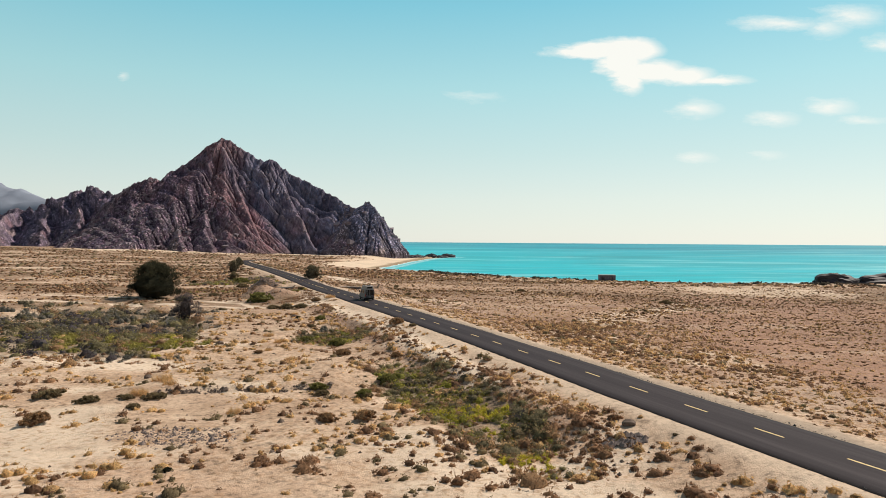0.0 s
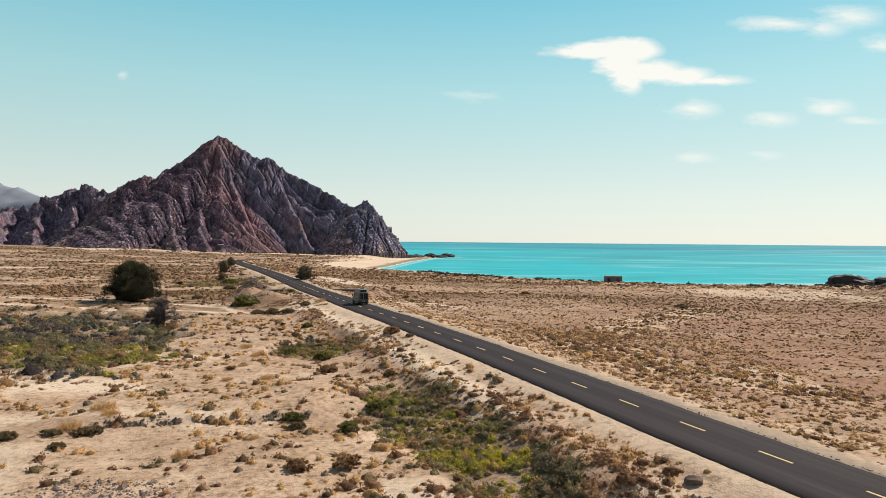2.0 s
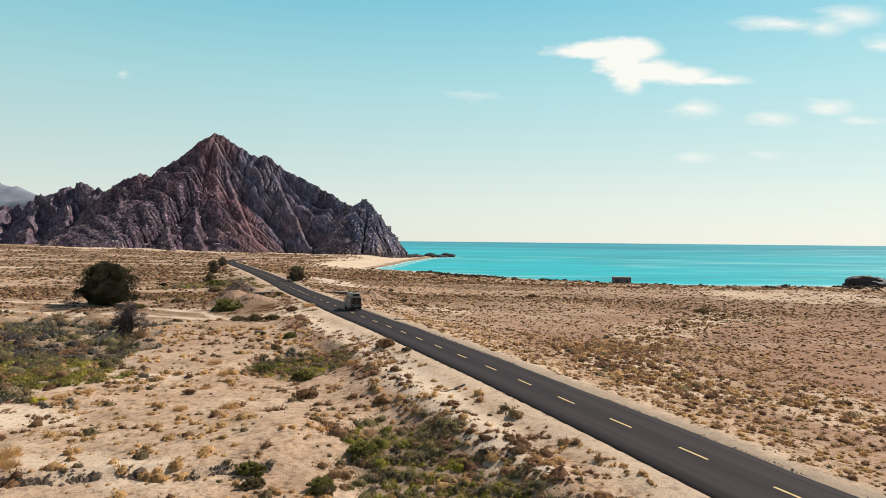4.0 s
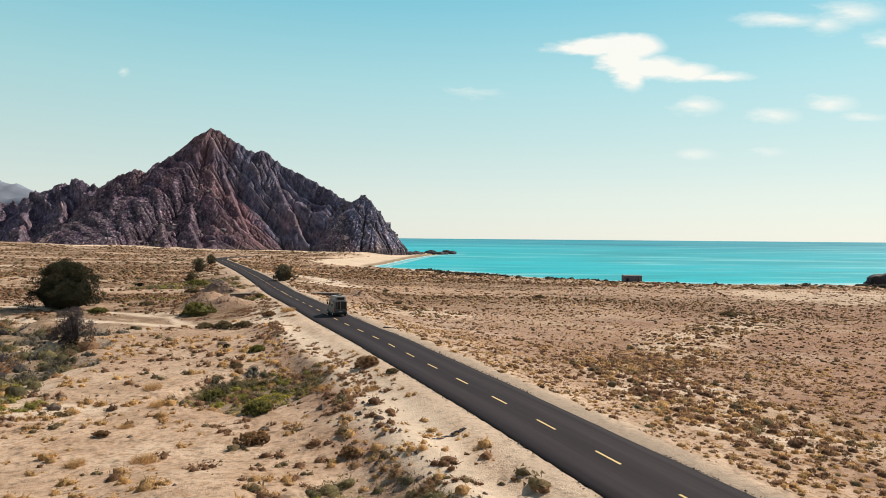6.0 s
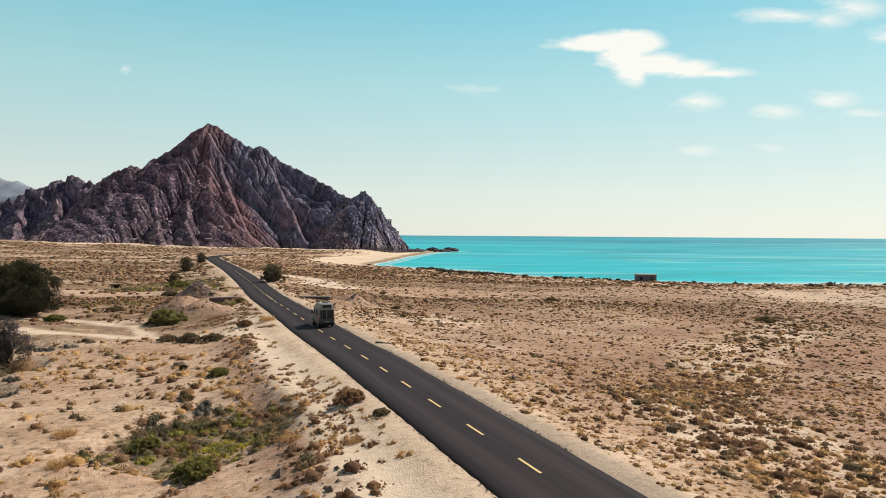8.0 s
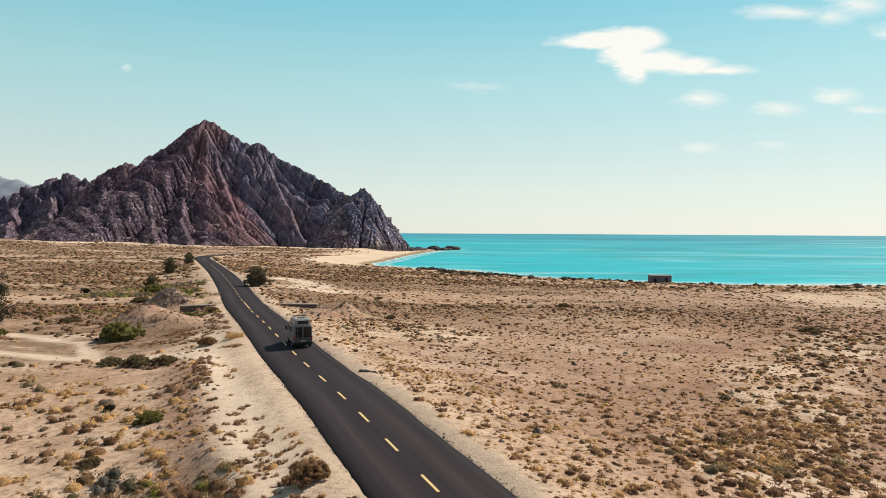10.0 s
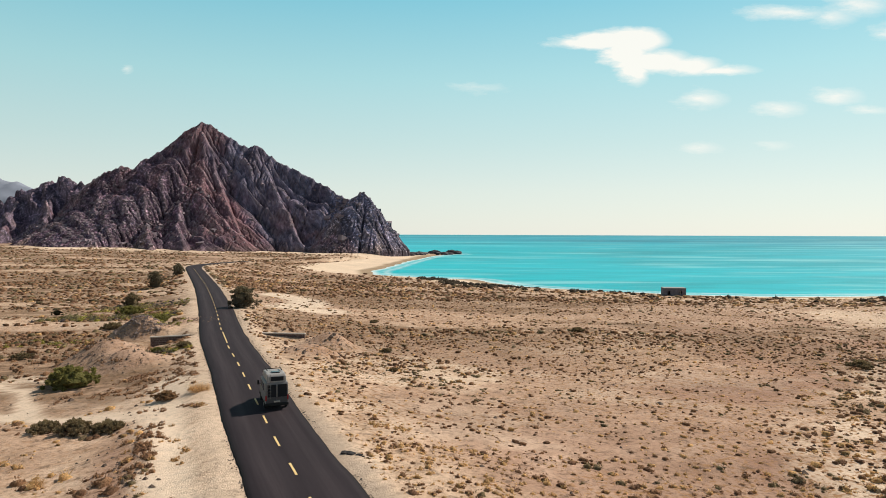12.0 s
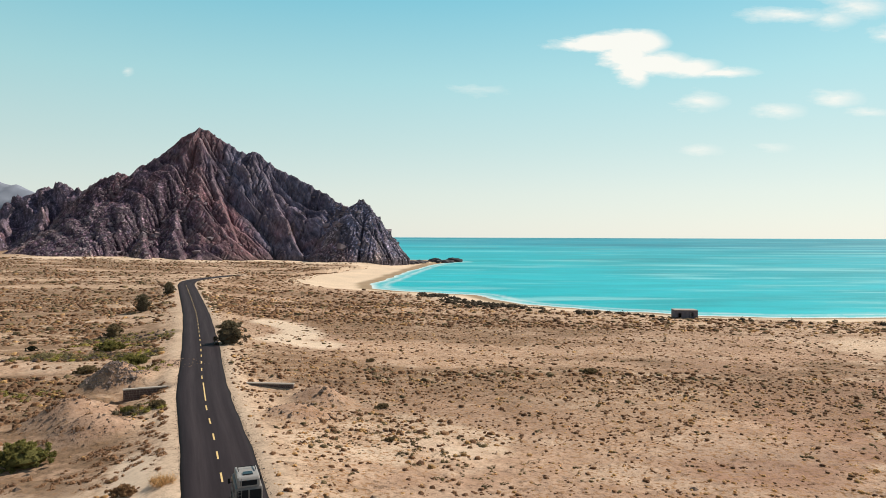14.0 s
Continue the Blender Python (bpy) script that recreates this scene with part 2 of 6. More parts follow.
def height(x, y):
    """The height of the bare ground."""
    x, y = np.asarray(x, float), np.asarray(y, float)
    d, side, _ = line_distance(x, y, ROAD_CURVE)
    out = np.maximum(d - 4.6, 0)
    right = -(3.0 * (1 - np.exp(-out / 20)) + 0.0105 * np.minimum(out, 300))
    left = -1.9 * (1 - np.exp(-out / 6)) - 0.002 * np.minimum(out, 400)
    z = np.where(side > 0, right, left)
    z = z + (fractal(x / 40, y / 40, 5) - 0.5) * 1.5 * np.clip(out / 12, 0, 1)
    z = z + (fractal(x / 7, y / 7, 11) - 0.5) * 0.55 * np.clip(out / 4, 0, 1)
    z = z + (fractal(x / 1.3, y / 1.3, 21, 2) - 0.5) * 0.16 * np.clip(out / 2, 0, 1)
    w = washes(x, y)
    off = np.clip(out / 3, 0, 1)
    z = z - off * (0.4 * smooth(0, 0.4, w["road"]) + (0.3 + 1.0 * smooth(90, 114, y)) * smooth(0, 0.25, w["left"]) + 0.7 * smooth(0, 0.3, w["middle"]) + 0.5 * smooth(0, 0.4, w["ford"]))
    # the crest of dug earth along the road's inland side
    spoil = smooth(40, 52, y) * (1 - smooth(122, 150, y)) * (side < 0) * (0.4 + 1.2 * fractal(x / 9, y / 9, 53))
    z = z + spoil * (0.55 + 0.5 * (fractal(x / 1.7, y / 1.7, 55, 3) - 0.5)) * np.exp(-((d - 8.6) / np.where(d < 8.6, 1.4, 3.0)) ** 2)
    scarp = 63.0 + 0.2 * (x + 18) + (fractal(x / 3, y * 0 + 2, 91, 3) - 0.5) * 1.4
    z = z + 0.45 * smooth(-0.25, 0.25, y - scarp) * smooth(-32, -27, x) * smooth(-8.5, -11.5, x) * (1 - smooth(8, 16, y - scarp))
    for cx, cy, r, h in MOUNDS:
        q = np.hypot(x - cx, y - cy) / r
        gully = 0.6 + 0.9 * ridged(np.arctan2(y - cy, x - cx) * 3.0, q * 0.8 + cx, 47, 3)
        z = z + h * np.clip(1.25 - q * (0.85 + 0.3 * gully), 0, 1) ** 1.15 * np.clip(out / 2, 0, 1)
    for cx, cy, rx, ry, turn, deep in ((-41.6, 175.9, 4.6, 2.3, 24, 1.3), (-26.6, 178.6, 5.0, 2.0, -4, 0.45)):
        c, s = math.cos(radians(turn)), math.sin(radians(turn))
        q = np.hypot(((x - cx) * c + (y - cy) * s) / rx, ((y - cy) * c - (x - cx) * s) / ry)
        z = z - deep * (1 - smooth(0.6, 1.15, q)) * np.clip((d - 3.6) / 1.5, 0, 1)
    z = z + 5.0 * smooth(280, 620, y) * smooth(-120, -320, x)
    # down the beach and under the sea
    c = coast_distance(x, y)
    shore = SEA + 0.25 + np.clip(c, -60, 400) * 0.05
    z = np.where(c < 45, np.minimum(z, shore) * 0.0 + np.minimum(z, shore + smooth(10, 45, c) * 2.5), z)
    z = np.where(c < 0, SEA + 0.25 + np.clip(c, -80, 0) * 0.06, z)
    far = smooth(500, 900, np.hypot(x, y))
    return z * (1 - far) + np.where(c > 0, np.maximum(z, -4.0), z) * far


# ---- meshes ----
def mesh_of(name, verts, faces, material, attributes=(), soft=False):
    """A mesh from arrays; faces: rows of 3 or 4 corners."""
    verts, faces = np.asarray(verts, np.float32), np.asarray(faces, np.int32)
    me = bpy.data.meshes.new(name)
    me.vertices.add(len(verts))
    me.vertices.foreach_set("co", verts.ravel())
    k = faces.shape[1]
    me.loops.add(faces.size)
    me.loops.foreach_set("vertex_index", faces.ravel())
    me.polygons.add(len(faces))
    me.polygons.foreach_set("loop_start", np.arange(0, faces.size, k, dtype=np.int32))
    me.polygons.foreach_set("use_smooth", np.full(len(faces), soft))
    for key, values in attributes:
        me.attributes.new(key, "FLOAT", "POINT").data.foreach_set("value", np.asarray(values, np.float32).ravel())
    me.update(calc_edges=True)
    me.validate()
    if material:
        me.materials.append(material)
    return me


def grid_faces(nx, ny):
    i = np.arange((nx - 1) * (ny - 1))
    a = (i // (nx - 1)) * nx + i % (nx - 1)
    return np.stack([a, a + 1, a + nx + 1, a + nx], 1)


def axis(parts):
    """Coordinates of an uneven grid: rows of (from, to, step)."""
    return np.unique(np.concatenate([np.linspace(a, b, max(2, round((b - a) / s) + 1)) for a, b, s in parts]).round(3))


def part(name, bm, material, parent=None, label=""):
    me = bpy.data.meshes.new(name)
    bm.to_mesh(me)
    bm.free()
    me.materials.append(material)
    ob = new(name, me)
    ob.parent = parent
    return tagged(ob, label)


def box(bm, lo, hi, bevel=0.0):
    geo = bmesh.ops.create_cube(bm, size=1)
    for v in geo["verts"]:
        v.co = Vector([lo[k] + (v.co[k] + 0.5) * (hi[k] - lo[k]) for k in range(3)])
    if bevel:
        edges = {e for v in geo["verts"] for e in v.link_edges}
        bmesh.ops.bevel(bm, geom=list(edges), offset=bevel, segments=2, affect="EDGES", profile=0.5)
    return bm


# ---- materials ----
def material(name, rough=0.85):
    m = bpy.data.materials.new(name)
    m.use_nodes = True
    bsdf = m.node_tree.nodes["Principled BSDF"]
    bsdf.inputs["Roughness"].default_value = rough
    bsdf.inputs["Specular IOR Level"].default_value = 0.25
    return m, m.node_tree, bsdf


def noise_out(tree, scale, detail=4, rough=0.55, stretch=None, distortion=0.0, turn=0.0):
    coords = tree.nodes.new("ShaderNodeTexCoord").outputs["Object"]
    if stretch:
        mapping = tree.nodes.new("ShaderNodeMapping")
        mapping.inputs["Scale"].default_value = stretch
        if turn:
            spin = tree.nodes.new("ShaderNodeMapping")
            spin.inputs["Rotation"].default_value = (0, 0, -radians(turn))
            tree.links.new(coords, spin.inputs[0])
            coords = spin.outputs[0]
        tree.links.new(coords, mapping.inputs[0])
        coords = mapping.outputs[0]
    n = tree.nodes.new("ShaderNodeTexNoise")
    n.inputs["Scale"].default_value, n.inputs["Detail"].default_value = scale, detail
    n.inputs["Roughness"].default_value, n.inputs["Distortion"].default_value = rough, distortion
    tree.links.new(coords, n.inputs["Vector"])
    return n.outputs[0]


def attribute(tree, name):
    n = tree.nodes.new("ShaderNodeAttribute")
    n.attribute_name = name
    return n.outputs["Fac"]


def bump(tree, bsdf, value, strength, distance):
    n = tree.nodes.new("ShaderNodeBump")
    n.inputs["Strength"].default_value, n.inputs["Distance"].default_value = strength, distance
    tree.links.new(value, n.inputs["Height"])
    tree.links.new(n.outputs[0], bsdf.inputs["Normal"])


def plain(name, colour, rough=0.6, vary=0.25, scale=6.0, metal=0.0):
    m, tree, bsdf = material(name, rough)
    dark = tuple(c * (1 - vary) for c in colour)
    link(tree, ramp(tree, noise_out(tree, scale, 5), [(0.3, dark), (0.7, colour)]), bsdf.inputs["Base Color"])
    bsdf.inputs["Metallic"].default_value = metal
    return m


def ground_material():
    m, tree, bsdf = material("desert_ground", 0.95)
    bsdf.inputs["Specular IOR Level"].default_value = 0.1
    broad = noise_out(tree, 0.03, 5)
    mid = noise_out(tree, 0.22, 6, 0.65)
    fine = noise_out(tree, 2.5, 6, 0.7)
    sand = ramp(tree, mid, [(0.30, (0.44, 0.30, 0.20)), (0.52, (0.59, 0.42, 0.292)), (0.72, (0.70, 0.535, 0.39))])
    gravel = ramp(tree, mid, [(0.30, (0.255, 0.136, 0.092)), (0.55, (0.345, 0.196, 0.136)), (0.75, (0.42, 0.256, 0.182))])
    col = mix_colour(tree, attribute(tree, "gravel"), sand, gravel)
    col = mix_colour(tree, attribute(tree, "silt"), col, (0.74, 0.60, 0.455))
    thick = math_node(tree, "MULTIPLY", attribute(tree, "heath"), ramp(tree, noise_out(tree, 0.35, 5, 0.7, (0.5, 1.0, 1.0)), [(0.33, 0.0), (0.52, 0.95)]))
    col = mix_colour(tree, thick, col, (0.25, 0.165, 0.105))
    col = mix_colour(tree, attribute(tree, "verge"), col, (0.42, 0.33, 0.25))
    col = mix_colour(tree, attribute(tree, "mulch"), col, (0.22, 0.17, 0.115))
    col = mix_colour(tree, attribute(tree, "beach"), col, (0.71, 0.56, 0.41))
    col = mix_colour(tree, attribute(tree, "wet"), col, (0.34, 0.25, 0.16))
    twiggy = ramp(tree, noise_out(tree, 1.9, 3, 0.6), [(0.53, 0.0), (0.61, 1.0)])
    col = mix_colour(tree, math_node(tree, "MULTIPLY", twiggy, attribute(tree, "growth")), col, (0.36, 0.205, 0.105))
    grain = ramp(tree, fine, [(0.35, 0.55), (0.5, 0.95), (0.75, 1.2)])
    litter = ramp(tree, noise_out(tree, 1.1, 5, 0.75), [(0.36, 0.35), (0.46, 0.95), (0.7, 1.1)])
    smoothed = math_node(tree, "MAXIMUM", math_node(tree, "MAXIMUM", attribute(tree, "silt"), attribute(tree, "verge")), attribute(tree, "beach"))
    rough = math_node(tree, "MULTIPLY_ADD", smoothed, -0.6)
    rough.node.inputs[2].default_value = 0.8
    col = mix_colour(tree, rough, col, litter, "MULTIPLY")
    col = mix_colour(tree, rough, col, grain, "MULTIPLY")
    shade = ramp(tree, broad, [(0.35, 0.85), (0.65, 1.08)])
    col = mix_colour(tree, 0.8, col, shade, "MULTIPLY")
    link(tree, col, bsdf.inputs["Base Color"])
    bump(tree, bsdf, math_node(tree, "ADD", fine, noise_out(tree, 9, 4)), 0.6, 0.12)
    return m


def asphalt_material():
    m, tree, bsdf = material("asphalt", 0.85)
    bsdf.inputs["Specular IOR Level"].default_value = 0.15
    across = attribute(tree, "across")
    lay = tree.nodes.new("ShaderNodeCombineXYZ")
    link(tree, math_node(tree, "MULTIPLY", across, 14.0), lay.inputs[0])
    link(tree, math_node(tree, "MULTIPLY", attribute(tree, "along"), 0.06), lay.inputs[1])
    lanes = node(tree, "ShaderNodeTexNoise", Scale=1.0, Detail=5.0, Roughness=0.65)
    link(tree, lay.outputs[0], lanes.inputs["Vector"])
    streaks = lanes.outputs[0]
    col = ramp(tree, streaks, [(0.3, (0.0165, 0.0115, 0.0145)), (0.7, (0.029, 0.0215, 0.0255))])
    worn = ramp(tree, across, [(0.0, 0.0), (0.12, 0.0), (0.26, 1.0), (0.38, 0.2), (0.5, 0.0), (0.62, 0.2), (0.74, 0.8), (0.88, 0.0), (1.0, 0.0)])
    dusty = math_node(tree, "MULTIPLY", worn, streaks)
    col = mix_colour(tree, math_node(tree, "MULTIPLY", dusty, 0.32), col, (0.13, 0.105, 0.11))
    rim = ramp(tree, across, [(0.0, 1.0), (0.05, 0.0), (0.95, 0.0), (1.0, 1.0)])
    col = mix_colour(tree, rim, col, (0.008, 0.007, 0.0075))
    fine = noise_out(tree, 40, 3)
    col = mix_colour(tree, 0.5, col, ramp(tree, fine, [(0.3, 0.7), (0.7, 1.25)]), "MULTIPLY")
    link(tree, col, bsdf.inputs["Base Color"])
    bump(tree, bsdf, fine, 0.4, 0.01)
    return m


def sea_material():
    m, tree, bsdf = material("sea_water", 0.4)
    bsdf.inputs["Specular IOR Level"].default_value = 0.03
    # wind lanes, farther apart out at sea
    spot = tree.nodes.new("ShaderNodeSeparateXYZ")
    link(tree, tree.nodes.new("ShaderNodeTexCoord").outputs["Object"], spot.inputs[0])
    out = math_node(tree, "LOGARITHM", math_node(tree, "MAXIMUM", spot.outputs[1], 60.0), 2.718)
    def lanes(across, along, detail, seed):
        lay = tree.nodes.new("ShaderNodeCombineXYZ")
        link(tree, math_node(tree, "MULTIPLY", math_node(tree, "DIVIDE", spot.outputs[0], math_node(tree, "MAXIMUM", spot.outputs[1], 60.0)), across), lay.inputs[0])
        link(tree, math_node(tree, "MULTIPLY", out, along), lay.inputs[1])
        lay.inputs[2].default_value = seed
        n = node(tree, "ShaderNodeTexNoise", Scale=1.0, Detail=detail, Roughness=0.6, Distortion=0.15)
        link(tree, lay.outputs[0], n.inputs["Vector"])
        return n.outputs[0]
    broad, fine = lanes(2.5, 5.0, 3.0, 1.3), lanes(9.0, 26.0, 5.0, 4.1)
    deep = ramp(tree, attribute(tree, "depth"), [(0.0, (0.10, 0.60, 0.61)), (0.10, (0.0, 0.415, 0.475)), (0.45, (0.0, 0.385, 0.455)), (0.9, (0.0, 0.34, 0.42)), (1.0, (0.0, 0.27, 0.36))])
    col = mix_colour(tree, 1.0, deep, ramp(tree, broad, [(0.34, 0.80), (0.50, 1.0), (0.64, 1.10)]), "MULTIPLY")
    col = mix_colour(tree, 1.0, col, ramp(tree, fine, [(0.34, 0.88), (0.5, 1.0), (0.66, 1.10)]), "MULTIPLY")
    slick = ramp(tree, lanes(3.2, 13.0, 5.0, 7.7), [(0.53, 0.0), (0.66, 0.65)])
    col = mix_colour(tree, slick, col, (0.27, 0.62, 0.64))
    thin = ramp(tree, lanes(5.0, 42.0, 4.0, 9.2), [(0.58, 0.0), (0.70, 0.4)])
    col = mix_colour(tree, thin, col, (0.31, 0.63, 0.66))
    foam = math_node(tree, "MULTIPLY", attribute(tree, "foam"), ramp(tree, noise_out(tree, 0.35, 5, 0.7), [(0.25, 0.0), (0.5, 1.0)]))
    col = mix_colour(tree, foam, col, (0.80, 0.82, 0.80))
    link(tree, col, bsdf.inputs["Base Color"])
    waves = noise_out(tree, 0.5, 6, 0.65, (0.5, 1.0, 1.0))
    bump(tree, bsdf, waves, 0.5, 0.25)
    return m


def rock_material():
    m, tree, bsdf = material("mountain_rock", 0.9)
    bsdf.inputs["Specular IOR Level"].default_value = 0.15
    strata = noise_out(tree, 0.05, 6, 0.6, (1.0, 0.35, 1.3), 1.5)
    streak = noise_out(tree, 0.12, 6, 0.7)
    maroon = ramp(tree, strata, [(0.30, (0.053, 0.038, 0.059)), (0.45, (0.094, 0.060, 0.086)), (0.55, (0.120, 0.078, 0.106)), (0.72, (0.104, 0.086, 0.126))])
    slate = ramp(tree, strata, [(0.30, (0.075, 0.072, 0.112)), (0.50, (0.138, 0.128, 0.180)), (0.70, (0.195, 0.178, 0.238))])
    col = mix_colour(tree, attribute(tree, "slate"), maroon, slate)
    col = mix_colour(tree, math_node(tree, "MULTIPLY", attribute(tree, "red"), 0.8), col, (0.205, 0.108, 0.115))
    col = mix_colour(tree, math_node(tree, "MULTIPLY", attribute(tree, "scree"), 0.8), col, (0.27, 0.20, 0.175))
    grain = ramp(tree, streak, [(0.32, 0.65), (0.52, 0.97), (0.66, 1.35)])
    col = mix_colour(tree, 0.7, col, grain, "MULTIPLY")
    beds = noise_out(tree, 1.0, 5, 0.7, (0.22, 0.012, 0.012), 0.0, 48.0)
    col = mix_colour(tree, 0.6, col, ramp(tree, beds, [(0.38, 0.5), (0.5, 0.95), (0.62, 1.7)]), "MULTIPLY")
    # Paler convex ridges: weathered edges, with the highlights they catch painted in.
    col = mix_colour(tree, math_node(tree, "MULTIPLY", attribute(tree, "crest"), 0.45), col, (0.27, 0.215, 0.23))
    specks = ramp(tree, noise_out(tree, 0.5, 3, 0.6), [(0.42, 0.6), (0.57, 0.9), (0.63, 3.0)])
    col = mix_colour(tree, math_node(tree, "MULTIPLY", attribute(tree, "rubble"), 0.85), col, specks, "MULTIPLY")
    rills = noise_out(tree, 1.0, 4, 0.7, (0.42, 0.05, 0.05), 0.3, 35.0)
    col = mix_colour(tree, 0.8, col, ramp(tree, rills, [(0.36, 0.6), (0.5, 1.0), (0.64, 1.9)]), "MULTIPLY")
    link(tree, col, bsdf.inputs["Base Color"])
    bump(tree, bsdf, noise_out(tree, 0.35, 7, 0.75), 0.9, 1.4)
    return m


def plant_material(name, light_tone, dark_tone):
    m, tree, bsdf = material(name, 0.9)
    bsdf.inputs["Specular IOR Level"].default_value = 0.1
    col = ramp(tree, attribute(tree, "tint"), [(0.0, dark_tone), (1.0, light_tone)])
    rnd = tree.nodes.new("ShaderNodeNewGeometry").outputs["Random Per Island"]
    col = mix_colour(tree, 0.8, col, ramp(tree, rnd, [(0.0, 0.72), (1.0, 1.25)]), "MULTIPLY")
    twigs = noise_out(tree, 7.0, 5, 0.75)
    col = mix_colour(tree, 0.9, col, ramp(tree, twigs, [(0.36, 0.5), (0.52, 1.0), (0.68, 1.4)]), "MULTIPLY")
    link(tree, col, bsdf.inputs["Base Color"])
    bump(tree, bsdf, twigs, 0.9, 0.15)
    thin = tree.nodes.new("ShaderNodeBsdfTranslucent")
    link(tree, col, thin.inputs["Color"])
    both = tree.nodes.new("ShaderNodeMixShader")
    both.inputs[0].default_value = 0.4
    link(tree, bsdf.outputs[0], both.inputs[1])
    link(tree, thin.outputs[0], both.inputs[2])
    out = [n for n in tree.nodes if n.type == "OUTPUT_MATERIAL"][0]
    link(tree, both.outputs[0], out.inputs["Surface"])
    return m


GROUND, ASPHALT, WATER, ROCK = ground_material(), asphalt_material(), sea_material(), rock_material()
STRAW = plant_material("dry_straw", (0.82, 0.53, 0.24), (0.58, 0.365, 0.175))
BROWN = plant_material("brown_scrub", (0.43, 0.25, 0.138), (0.23, 0.132, 0.082))
OLIVE = plant_material("olive_leaves", (0.34, 0.26, 0.14), (0.20, 0.152, 0.092))
GREEN = plant_material("fresh_green", (0.46, 0.42, 0.075), (0.26, 0.245, 0.065))
LEAF = plant_material("green_bush_leaves", (0.34, 0.31, 0.10), (0.17, 0.165, 0.06))
DARK = plant_material("dark_tree_leaves", (0.078, 0.074, 0.042), (0.036, 0.036, 0.024))
SAGE = plant_material("sage_leaves", (0.25, 0.228, 0.185), (0.12, 0.11, 0.09))
LIME = plant_material("lime_grass", (0.74, 0.64, 0.075), (0.50, 0.44, 0.065))
MEADOW = plant_material("meadow_grass", (0.46, 0.40, 0.10), (0.25, 0.225, 0.07))
RUSSET = plant_material("russet_twigs", (0.48, 0.285, 0.16), (0.28, 0.163, 0.10))
SEA_ROCK = plain("wet_dark_rock", (0.042, 0.034, 0.042), 0.7, 0.5, 0.4)
HUT_BLOCKS = plain("grey_stone_blocks", (0.17, 0.16, 0.185), 0.9, 0.4, 1.5)
GREY = plant_material("grey_twigs", (0.155, 0.13, 0.13), (0.085, 0.07, 0.072))
SALT = plant_material("salt_scrub", (0.12, 0.095, 0.062), (0.065, 0.052, 0.04))
THICKET = plant_material("thicket_leaves", (0.31, 0.265, 0.13), (0.19, 0.16, 0.098))
BUSH = plant_material("roadside_bush_leaves", (0.24, 0.205, 0.125), (0.13, 0.11, 0.078))
TAN = plant_material("tan_twigs", (0.50, 0.31, 0.16), (0.30, 0.185, 0.11))
BARK = plain("bark", (0.13, 0.10, 0.08), 0.9)
YELLOW = plain("yellow_road_paint", (0.82, 0.60, 0.26), 0.7, 0.3, 3.0)
CONCRETE = plain("pale_concrete", (0.45, 0.41, 0.36), 0.9)
BLOCKS = plain("dark_stone_blocks", (0.14, 0.105, 0.098), 0.9, 0.4, 2.0)
WHITE = plain("white_van_paint", (0.32, 0.305, 0.29), 0.4, 0.08)
# Two darker copies of the white paint: shade painted on body and rear.
SHADED_PAINT = plain("shaded_van_paint", (0.21, 0.195, 0.185), 0.5, 0.12)
SHADED_REAR = plain("shaded_rear_paint", (0.085, 0.08, 0.082), 0.5, 0.2)
GLASS = plain("dark_window_glass", (0.02, 0.022, 0.025), 0.08, 0.1)
RUBBER = plain("black_rubber", (0.02, 0.02, 0.02), 0.8)


